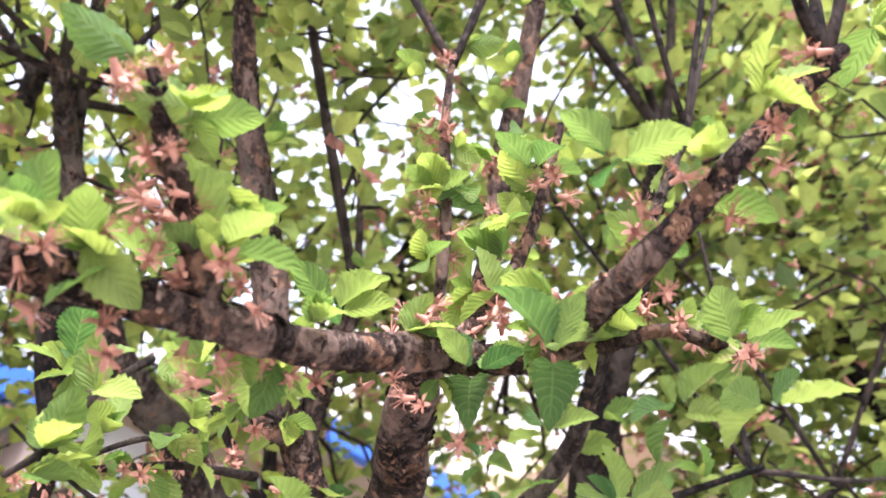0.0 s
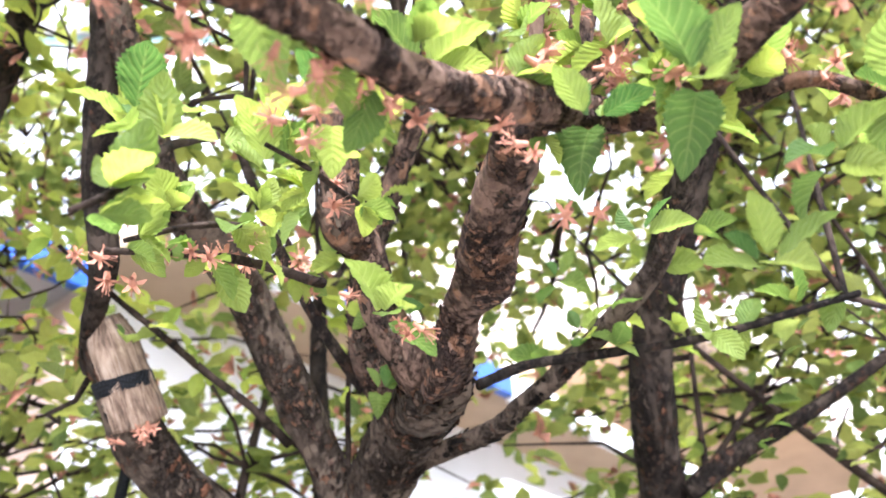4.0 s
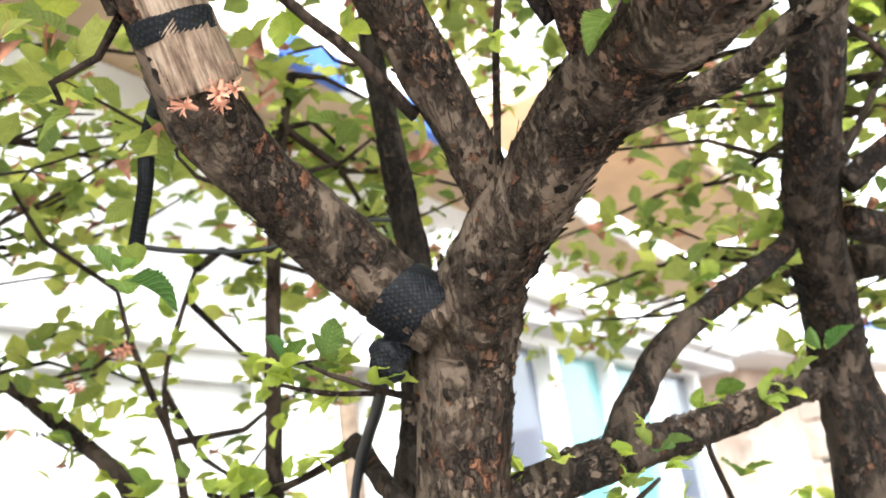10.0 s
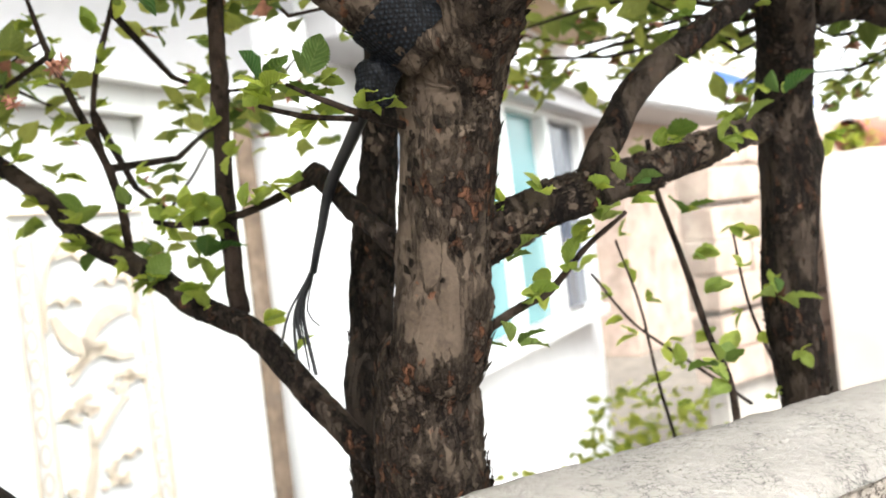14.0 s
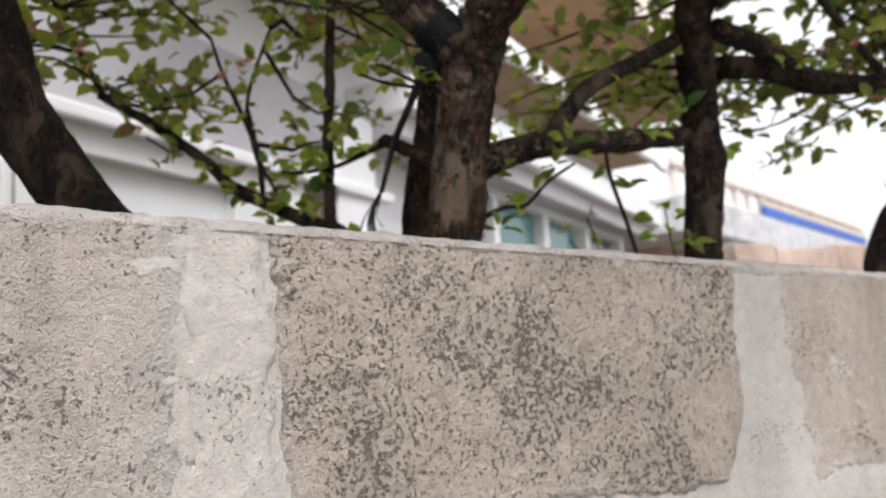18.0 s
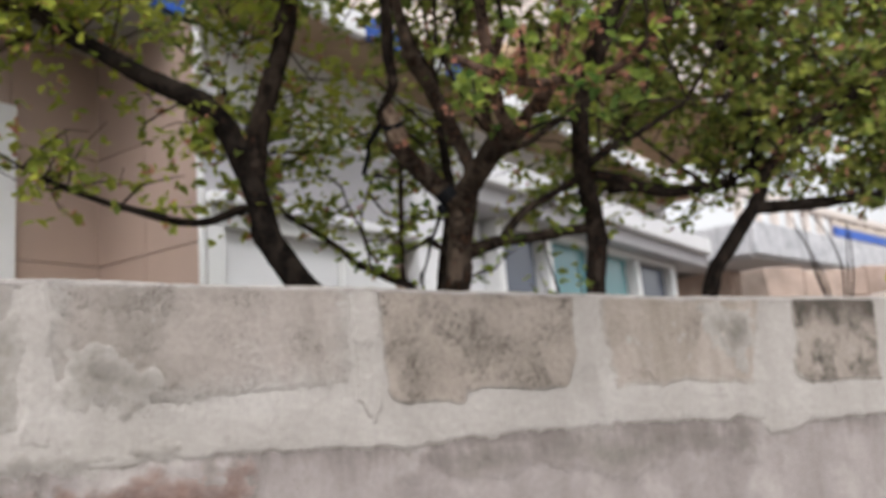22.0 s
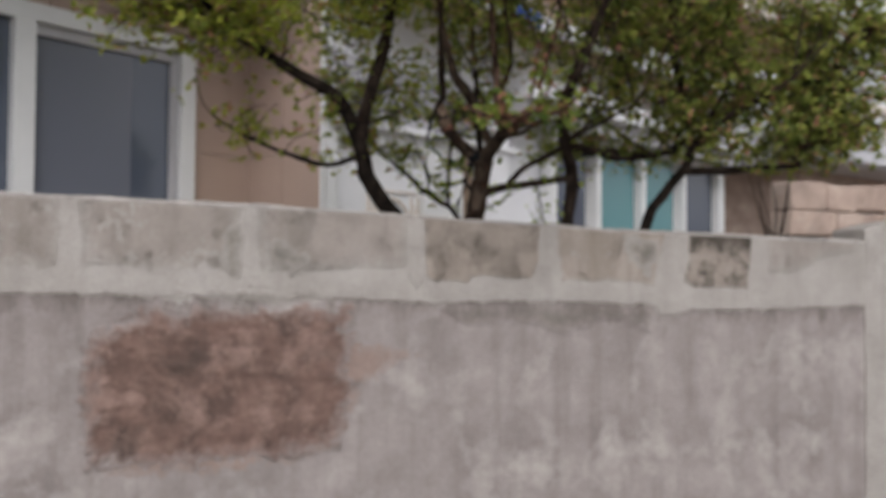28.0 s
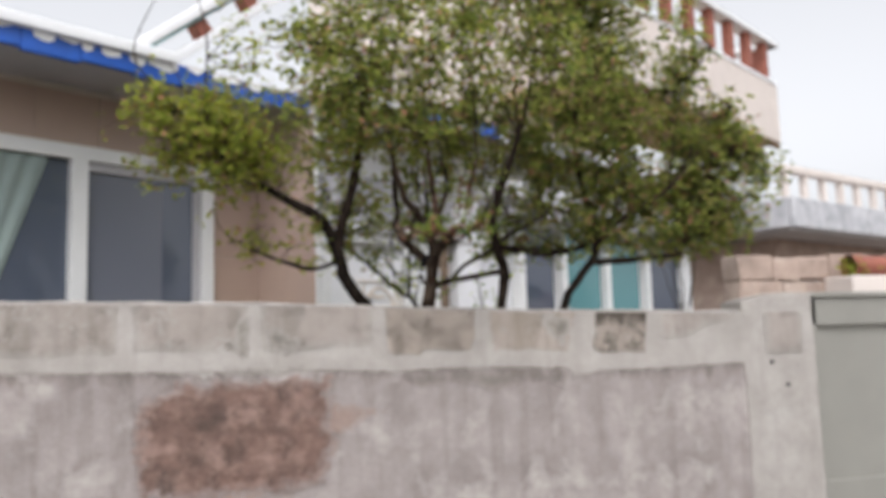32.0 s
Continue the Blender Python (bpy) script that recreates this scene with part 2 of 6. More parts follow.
    if blotch:
        bn = noise_node(nodes, links, blotch[0], 10, 0.68, co, 0.1)
        bl = ramp(nodes, [(blotch[1] - 0.03, (0, 0, 0)), (blotch[1] + 0.1, (1, 1, 1))])
        links.new(bn.outputs["Fac"], bl.inputs["Fac"])
        col = mix(nodes, links, bl.outputs[0], col, blotch[2])
    return col, height


def speckled(name, *colours, rough=0.95, bump_s=0.6, relief=0.004, under=None, rims=(), **look_of):
    """A weathered surface; towards its worn rim (stored in the uv) it gives way raggedly to the surface round it."""
    m, nodes, links, bsdf = mat(name)
    col, height = weathered(nodes, links, *colours, **look_of)
    if under:
        uv = nodes.new("ShaderNodeUVMap")
        sep = nodes.new("ShaderNodeSeparateXYZ")
        links.new(uv.outputs[0], sep.inputs[0])
        top = weathered(nodes, links, **under)[0]
        for lo, hi, wave, size, share, colour in rims:
            n = noise_node(nodes, links, size, 8, 0.68, coords(nodes, links), 0.3)
            ma = nodes.new("ShaderNodeMath")
            ma.operation = "MULTIPLY_ADD"
            links.new(n.outputs["Fac"], ma.inputs[0])
            ma.inputs[1].default_value = wave
            links.new(sep.outputs["X"], ma.inputs[2])
            r = ramp(nodes, [(0.0, (0, 0, 0)), (1.0, (share, share, share))])
            mr = nodes.new("ShaderNodeMapRange")
            mr.inputs["From Min"].default_value, mr.inputs["From Max"].default_value = lo + wave * 0.5, hi + wave * 0.5
            links.new(ma.outputs[0], mr.inputs["Value"])
            links.new(mr.outputs[0], r.inputs["Fac"])
            top = mix(nodes, links, r.outputs[0], top, col if colour is None else colour)
        col = top
    links.new(col, bsdf.inputs["Base Color"])
    bsdf.inputs["Roughness"].default_value = rough
    bump(nodes, links, bsdf, height, bump_s, relief)
    return m


def plain(name, color, rough=0.5, metal=0.0, vary=0.12, scale=8.0, bump_s=0.0):
    m, nodes, links, bsdf = mat(name)
    n = noise_node(nodes, links, scale, 5, 0.6, coords(nodes, links))
    r = ramp(nodes, [(0.3, tuple(c * (1 - vary) for c in color)), (0.7, tuple(min(1, c * (1 + vary)) for c in color))])
    links.new(n.outputs["Fac"], r.inputs["Fac"])
    links.new(r.outputs[0], bsdf.inputs["Base Color"])
    bsdf.inputs["Roughness"].default_value = rough
    bsdf.inputs["Metallic"].default_value = metal
    if bump_s:
        bump(nodes, links, bsdf, n.outputs["Fac"], bump_s, 0.003)
    return m


def bark(name, tan, grey, dark, patch, flake=0.5, scale=1.0, spots=0.64):
    """Cherry bark: smooth grey-tan skin that breaks into rough dark scales, with fissures and rusty spots."""
    m, nodes, links, bsdf = mat(name)
    co = coords(nodes, links)
    cz = coords(nodes, links, (1, 1, 0.5))
    cl = coords(nodes, links, (1, 1, 0.14))

    def math_node(kind, a, b):
        n = nodes.new("ShaderNodeMath")
        n.operation = kind
        for sock, v in zip(n.inputs, (a, b)):
            if hasattr(v, "links"):
                links.new(v, sock)
            else:
                sock.default_value = v
        return n.outputs[0]

    wob = noise_node(nodes, links, 110 * scale, 4, 0.65, co)
    warped = mix(nodes, links, 0.012 / scale, cz, wob.outputs["Color"], "ADD")
    # smooth skin
    skin = noise_node(nodes, links, 30 * scale, 7, 0.68, cz, 0.6)
    sr = ramp(nodes, [(0.34, grey), (0.5, tan), (0.66, tuple(min(1, c * 1.15) for c in tan))])
    links.new(skin.outputs["Fac"], sr.inputs["Fac"])
    spl = noise_node(nodes, links, 48 * scale, 6, 0.62, co, 0.25)
    dr = ramp(nodes, [(0.54, (0, 0, 0)), (0.64, (1, 1, 1))])
    links.new(spl.outputs["Fac"], dr.inputs["Fac"])
    smooth = mix(nodes, links, dr.outputs[0], sr.outputs[0], tuple(0.25 * t + 0.75 * g for t, g in zip(tan, grey)))
    # scales
    cell = nodes.new("ShaderNodeTexVoronoi")
    cell.inputs["Scale"].default_value = 250 * scale
    links.new(warped, cell.inputs["Vector"])
    pick = nodes.new("ShaderNodeSeparateColor")
    links.new(cell.outputs["Color"], pick.inputs[0])
    cr = ramp(nodes, [(0.0, dark), (0.42, tuple(0.6 * g + 0.4 * d for g, d in zip(grey, dark))), (0.68, grey), (0.82, patch), (0.86, tan), (1.0, tuple(min(1, c * 1.5) for c in tan))])
    links.new(pick.outputs[0], cr.inputs["Fac"])
    edge = nodes.new("ShaderNodeTexVoronoi")
    edge.feature = "DISTANCE_TO_EDGE"
    edge.inputs["Scale"].default_value = 250 * scale
    links.new(warped, edge.inputs["Vector"])
    er = ramp(nodes, [(0.0, (0.25, 0.22, 0.2)), (0.16, (1, 1, 1))])
    links.new(edge.outputs["Distance"], er.inputs["Fac"])
    scaly = mix(nodes, links, 0.9, cr.outputs[0], er.outputs[0], "MULTIPLY")
    zone = noise_node(nodes, links, 24 * scale, 10, 0.74, cz, 0.3)
    z0 = 0.62 - 0.25 * flake
    zr = ramp(nodes, [(z0, (0, 0, 0)), (z0 + 0.06, (1, 1, 1))])
    links.new(zone.outputs["Fac"], zr.inputs["Fac"])
    col = mix(nodes, links, zr.outputs[0], smooth, scaly)
    # rusty peeled spots
    pt = noise_node(nodes, links, 58 * scale, 4, 0.6, co, 0.15)
    pr = ramp(nodes, [(spots, (0, 0, 0)), (spots + 0.035, (0.8, 0.8, 0.8))])
    links.new(pt.outputs["Fac"], pr.inputs["Fac"])
    col = mix(nodes, links, pr.outputs[0], col, patch)
    # fissures along the stem
    fis = noise_node(nodes, links, 75 * scale, 6, 0.6, cl, 0.5)
    fr = ramp(nodes, [(0.482, (1, 1, 1)), (0.5, (0.22, 0.2, 0.18)), (0.518, (1, 1, 1))])
    links.new(fis.outputs["Fac"], fr.inputs["Fac"])
    col = mix(nodes, links, 0.5, col, fr.outputs[0], "MULTIPLY")
    grain = noise_node(nodes, links, 420 * scale, 4, 0.7, co)
    gr = ramp(nodes, [(0.3, (0.62, 0.62, 0.62)), (0.65, (1.1, 1.1, 1.1))])
    links.new(grain.outputs["Fac"], gr.inputs["Fac"])
    col = mix(nodes, links, 0.55, col, gr.outputs[0], "MULTIPLY")
    links.new(col, bsdf.inputs["Base Color"])
    bsdf.inputs["Roughness"].default_value = 0.85
    bsdf.inputs["Specular IOR Level"].default_value = 0.12
    plates = math_node("MULTIPLY", zr.outputs[0], math_node("ADD", pick.outputs[0], er.outputs[0]))
    rest = math_node("ADD", math_node("MULTIPLY", grain.outputs["Fac"], 0.3), math_node("MULTIPLY", fr.outputs[0], 0.5))
    h = math_node("ADD", plates, math_node("ADD", rest, math_node("MULTIPLY", skin.outputs["Fac"], 0.8)))
    bump(nodes, links, bsdf, h, 1.0, 0.0022)
    return m


def leaf_material(name, young, old, island=True, vein_mark=0.2, through_light=0.66):
    """Thin downy leaf: light comes through it, veins run out from the midrib."""
    m, nodes, links, bsdf = mat(name)
    uv = nodes.new("ShaderNodeUVMap")
    sep = nodes.new("ShaderNodeSeparateXYZ")
    links.new(uv.outputs[0], sep.inputs[0])

    def op(kind, a, b):
        n = nodes.new("ShaderNodeMath")
        n.operation = kind
        for sock, v in zip(n.inputs, (a, b)):
            if hasattr(v, "links"):
                links.new(v, sock)
            elif v is not None:
                sock.default_value = v
        return n.outputs[0]

    side = op("ABSOLUTE", sep.outputs["Y"], None)
    along = op("SUBTRACT", op("MULTIPLY", sep.outputs["X"], 8.0), op("MULTIPLY", side, 2.6))
    saw = op("ABSOLUTE", op("SUBTRACT", op("FRACT", along, None), 0.5), None)
    vein = op("LESS_THAN", saw, 0.09)
    rib = op("LESS_THAN", side, 0.05)
    veins = op("MAXIMUM", vein, rib)
    if island:
        rnd = nodes.new("ShaderNodeNewGeometry").outputs["Random Per Island"]
    else:
        rnd = nodes.new("ShaderNodeObjectInfo").outputs["Random"]
    r = ramp(nodes, [(0.0, old), (0.5, tuple((a + b) / 2 for a, b in zip(old, young))), (1.0, young)])
    links.new(rnd, r.inputs["Fac"])
    blot = noise_node(nodes, links, 160, 3, 0.6, coords(nodes, links))
    br = ramp(nodes, [(0.3, (0.78, 0.8, 0.75)), (0.7, (1.1, 1.1, 1.05))])
    links.new(blot.outputs["Fac"], br.inputs["Fac"])
    col = mix(nodes, links, 0.7, r.outputs[0], br.outputs[0], "MULTIPLY")
    pale = mix(nodes, links, vein_mark, col, (0.42, 0.48, 0.2))
    col = mix(nodes, links, veins, col, pale)
    links.new(col, bsdf.inputs["Base Color"])
    bsdf.inputs["Roughness"].default_value = 0.55
    bsdf.inputs["Specular IOR Level"].default_value = 0.16
    wave = op("MULTIPLY", saw, 1.0)
    bp = bump(nodes, links, bsdf, wave, 0.6, 0.0012)
    tr = nodes.new("ShaderNodeBsdfTranslucent")
    glow = mix(nodes, links, 1.0, col, (1.35, 1.3, 0.85), "MULTIPLY")
    links.new(glow, tr.inputs["Color"])
    links.new(bp.outputs[0], tr.inputs["Normal"])
    ms = nodes.new("ShaderNodeMixShader")
    ms.inputs[0].default_value = through_light
    links.new(bsdf.outputs[0], ms.inputs[1])
    links.new(tr.outputs[0], ms.inputs[2])
    out = [n for n in nodes if n.type == "OUTPUT_MATERIAL"][0]
    links.new(ms.outputs[0], out.inputs["Surface"])
    return m


def glass(name, tint, rough=0.02, clear=0.0):
    m, nodes, links, bsdf = mat(name)
    bsdf.inputs["Base Color"].default_value = (*tint, 1)
    bsdf.inputs["Roughness"].default_value = rough
    bsdf.inputs["Specular IOR Level"].default_value = 0.8
    bsdf.inputs["Transmission Weight"].default_value = clear
    bsdf.inputs["IOR"].default_value = 1.5
    return m


MORTAR = dict(base=(0.42, 0.388, 0.356), dark=(0.35, 0.32, 0.293), light=(0.485, 0.457, 0.425), pit=0.55, stain=0.6, streak=0.3, stain_color=(0.25, 0.225, 0.2), blotch=(5.0, 0.63, (0.35, 0.32, 0.295)))
RENDER = dict(base=(0.338, 0.295, 0.28), dark=(0.255, 0.22, 0.207), light=(0.44, 0.395, 0.375), pit=0.2, stain=0.55, streak=0.5, band=(1.36, 0.2, 0.6, 0.36), blotch=(3.2, 0.55, (0.42, 0.38, 0.355)), stain_color=(0.165, 0.142, 0.132))
WORN = ((0.0, 0.008, 0.008, 60.0, 1.0, None),)
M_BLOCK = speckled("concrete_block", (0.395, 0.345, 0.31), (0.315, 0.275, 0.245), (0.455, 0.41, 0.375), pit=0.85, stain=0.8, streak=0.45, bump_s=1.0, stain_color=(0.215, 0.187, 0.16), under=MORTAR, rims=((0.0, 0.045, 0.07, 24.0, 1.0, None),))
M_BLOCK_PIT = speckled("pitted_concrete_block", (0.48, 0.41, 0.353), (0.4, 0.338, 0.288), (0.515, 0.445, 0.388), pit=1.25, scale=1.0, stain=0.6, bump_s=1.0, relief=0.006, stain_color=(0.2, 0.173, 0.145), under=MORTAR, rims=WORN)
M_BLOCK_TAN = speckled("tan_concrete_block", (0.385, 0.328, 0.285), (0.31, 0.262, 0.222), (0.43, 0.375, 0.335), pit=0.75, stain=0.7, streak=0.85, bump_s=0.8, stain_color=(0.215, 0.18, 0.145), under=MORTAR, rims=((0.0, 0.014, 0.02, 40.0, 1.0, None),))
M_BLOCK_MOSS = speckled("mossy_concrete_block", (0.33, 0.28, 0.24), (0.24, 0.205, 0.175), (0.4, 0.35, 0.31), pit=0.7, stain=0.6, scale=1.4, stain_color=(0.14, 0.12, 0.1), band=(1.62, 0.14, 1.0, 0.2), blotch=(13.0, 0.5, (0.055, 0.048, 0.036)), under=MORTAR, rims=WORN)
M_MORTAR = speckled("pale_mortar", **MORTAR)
M_CAP = speckled("cracked_cap_mortar", (0.43, 0.392, 0.362), (0.35, 0.317, 0.292), (0.51, 0.472, 0.44), pit=0.6, stain=0.25, scale=1.6, bump_s=0.9, cracks=0.75, stain_color=(0.2, 0.195, 0.19))
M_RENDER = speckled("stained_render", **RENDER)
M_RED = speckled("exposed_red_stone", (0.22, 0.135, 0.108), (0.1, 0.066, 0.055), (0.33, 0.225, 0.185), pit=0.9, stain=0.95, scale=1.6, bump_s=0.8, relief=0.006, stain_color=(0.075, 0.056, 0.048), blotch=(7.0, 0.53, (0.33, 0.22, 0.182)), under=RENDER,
                 rims=((0.0, 0.03, 0.03, 22.0, 0.7, (0.33, 0.245, 0.215)), (0.012, 0.055, 0.07, 16.0, 1.0, None)))
M_TRUNK = bark("smooth_peeling_bark", (0.1, 0.073, 0.054), (0.06, 0.043, 0.032), (0.022, 0.015, 0.0115), (0.15, 0.064, 0.034), flake=0.57, scale=1.0, spots=0.66)
M_BRANCH = bark("rusty_scaly_bark", (0.15, 0.095, 0.07), (0.07, 0.042, 0.032), (0.018, 0.011, 0.009), (0.28, 0.145, 0.085), flake=0.6, scale=1.4, spots=0.57)
# two darker barks: backlit shade of the stems put into the colour; also scales
M_MID = bark("shaded_brown_stem_bark", (0.05, 0.036, 0.027), (0.027, 0.019, 0.015), (0.011, 0.0075, 0.006), (0.1, 0.045, 0.025), flake=0.62, scale=1.1)
M_DARK = bark("dark_shaded_bark", (0.03, 0.022, 0.017), (0.019, 0.014, 0.011), (0.008, 0.006, 0.005), (0.05, 0.027, 0.018), flake=0.6, scale=1.4)
M_TWIG = bark("brown_twig_bark", (0.05, 0.034, 0.026), (0.028, 0.019, 0.015), (0.014, 0.01, 0.008), (0.08, 0.042, 0.027), flake=0.4, scale=2.4)
def split_wood(name):
    """Bare weathered wood: fine splits and grey-brown fibres along the limb."""
    m, nodes, links, bsdf = mat(name)
    uv = nodes.new("ShaderNodeUVMap")
    mp = nodes.new("ShaderNodeMapping")
    mp.inputs["Scale"].default_value = (26, 22, 1)
    links.new(uv.outputs[0], mp.inputs["Vector"])
    fib = noise_node(nodes, links, 1.6, 6, 0.65, mp.outputs[0], 0.25)
    r = ramp(nodes, [(0.32, (0.05, 0.03, 0.02)), (0.44, (0.2, 0.135, 0.095)), (0.56, (0.36, 0.26, 0.19)), (0.7, (0.46, 0.38, 0.31))])
    links.new(fib.outputs["Fac"], r.inputs["Fac"])
    big = noise_node(nodes, links, 60, 4, 0.6, coords(nodes, links))
    br = ramp(nodes, [(0.35, (0.45, 0.38, 0.33)), (0.6, (1, 1, 1))])
    links.new(big.outputs["Fac"], br.inputs["Fac"])
    links.new(mix(nodes, links, 0.8, r.outputs[0], br.outputs[0], "MULTIPLY"), bsdf.inputs["Base Color"])
    bsdf.inputs["Roughness"].default_value = 0.9
    bump(nodes, links, bsdf, fib.outputs["Fac"], 1.0, 0.003)
    return m


M_WOOD = split_wood("split_bare_wood")
M_LEAF = leaf_material("downy_green_leaf", (0.28, 0.34, 0.095), (0.055, 0.125, 0.036), island=False, vein_mark=0.14, through_light=0.5)
M_NEAR = leaf_material("toothed_young_leaf", (0.36, 0.42, 0.105), (0.11, 0.185, 0.05), island=True, vein_mark=0.14, through_light=0.58)
M_FOLIAGE = leaf_material("spring_foliage", (0.36, 0.38, 0.13), (0.1, 0.15, 0.056), island=True, through_light=0.74)
M_FOLIAGE_PALE = leaf_material("young_yellow_foliage", (0.4, 0.42, 0.105), (0.17, 0.225, 0.06), island=True, through_light=0.74)
# brighter leaf copy: glow of light from the white wall put into the colour
M_BACKLIT = leaf_material("backlit_spur_leaf", (0.5, 0.56, 0.14), (0.22, 0.31, 0.075), island=True, through_light=0.7)
M_CALYX = plain("withered_pink_calyx", (0.42, 0.185, 0.12), 0.75, vary=0.4, scale=120)
M_PETAL = plain("white_petal", (0.82, 0.74, 0.72), 0.6, vary=0.05)
def woven(name):
    """Black woven band: rows of small round cells with dark gaps."""
    m, nodes, links, bsdf = mat(name)
    v = nodes.new("ShaderNodeTexVoronoi")
    v.inputs["Scale"].default_value = 460
    v.inputs["Randomness"].default_value = 0.15
    links.new(coords(nodes, links), v.inputs["Vector"])
    r = ramp(nodes, [(0.22, (0.013, 0.016, 0.022)), (0.5, (0.002, 0.002, 0.003))])
    links.new(v.outputs["Distance"], r.inputs["Fac"])
    links.new(r.outputs[0], bsdf.inputs["Base Color"])
    bsdf.inputs["Roughness"].default_value = 0.6
    bsdf.inputs["Specular IOR Level"].default_value = 0.2
    b = bump(nodes, links, bsdf, v.outputs["Distance"], 0.6, 0.0012)
    b.invert = True
    return m


M_STRAP = woven("black_woven_strap")
M_CORD = plain("black_plastic_cord", (0.012, 0.012, 0.014), 0.5, vary=0.3, scale=80)
M_TILE = plain("pinkish_wall_tile", (0.415, 0.308, 0.252), 0.35, vary=0.07, scale=2.0)
M_GROUT = plain("pale_grout", (0.55, 0.5, 0.45), 0.9)
M_FRAME = plain("white_window_plastic", (0.718, 0.718, 0.708), 0.35, vary=0.03)
M_PANE = glass("dark_reflecting_pane", (0.085, 0.1, 0.135), 0.04)
M_SCREEN = glass("grey_screened_pane", (0.15, 0.16, 0.195), 0.25)
M_TEAL = glass("teal_tinted_pane", (0.11, 0.26, 0.28), 0.08)
M_CURTAIN = plain("pale_green_curtain", (0.27, 0.33, 0.31), 0.9, vary=0.1, scale=3)
M_BLUE = plain("blue_painted_eave", (0.015, 0.09, 0.42), 0.4, vary=0.25, scale=6)
M_WHITE = plain("white_painted_plaster", (0.79, 0.79, 0.8), 0.7, vary=0.05, scale=3, bump_s=0.1)
M_PALE = plain("pale_pinkish_plaster", (0.66, 0.59, 0.54), 0.85, vary=0.06, scale=4, bump_s=0.2)
M_CREAM = plain("cream_plaster", (0.594, 0.513, 0.423), 0.85, vary=0.1, scale=4, bump_s=0.2)
M_SOFFIT = plain("tan_soffit_board", (0.42, 0.3, 0.19), 0.7, vary=0.12, scale=5)
M_GREY = plain("grey_panel", (0.42, 0.41, 0.42), 0.6, vary=0.08, scale=4)
M_STRIP = speckled("brown_patterned_tile", (0.24, 0.17, 0.12), (0.12, 0.085, 0.06), (0.36, 0.28, 0.21), pit=0.4, stain=0.5, scale=3.0)
M_TEALRAIL = plain("pale_teal_paint", (0.3, 0.52, 0.52), 0.5, vary=0.12)
M_RUST = plain("red_brown_post", (0.26, 0.085, 0.055), 0.6, vary=0.2, scale=12)
M_MOTTLE = speckled("mottled_white_paint", (0.58, 0.58, 0.6), (0.42, 0.43, 0.45), (0.7, 0.7, 0.71), pit=0.3, stain=0.6, streak=0.5, stain_color=(0.25, 0.25, 0.26))
M_GATE = plain("grey_painted_steel", (0.3, 0.29, 0.26), 0.45, 0.3, vary=0.06, scale=3)
M_RELIEF = plain("faded_tan_relief_paint", (0.62, 0.53, 0.43), 0.7, vary=0.15, scale=30)
M_GROUND = speckled("trodden_ground", (0.2, 0.17, 0.14), (0.13, 0.11, 0.09), (0.28, 0.25, 0.21), pit=0.3, stain=0.3)
M_PAVE = speckled("street_concrete", (0.32, 0.31, 0.29), (0.24, 0.23, 0.21), (0.4, 0.39, 0.37), pit=0.3, stain=0.3)
M_STONE = speckled("pinkish_stone_wall", (0.46, 0.35, 0.29), (0.34, 0.255, 0.21), (0.56, 0.46, 0.39), pit=0.4, stain=0.5)
M_CABLE = plain("black_cable", (0.02, 0.02, 0.022), 0.5)

# ---- ground ----
bm = bmesh.new()
bmesh.ops.create_grid(bm, x_segments=40, y_segments=40, size=120)
ground = part("ground", bm, M_GROUND)
tagged(ground, "trodden earth ground of the yard and street edge", "ground", kind="structure")
street = part("pavement", box((-14, -9, 0.0), (14, -0.02, 0.02)), M_PAVE)
tagged(street, "plain grey concrete street pavement before the wall", "pavement", kind="structure")

# ---- garden wall: block top course over stained render ----
def top_z(x):
    return 1.62 - 0.018 * x + max(-0.006, min(0.017, (0.35 - x) * 0.021))


wall = thing("garden_wall", "old concrete block garden wall, patched and stained", "wall", kind="structure")
DEPTH = 0.112


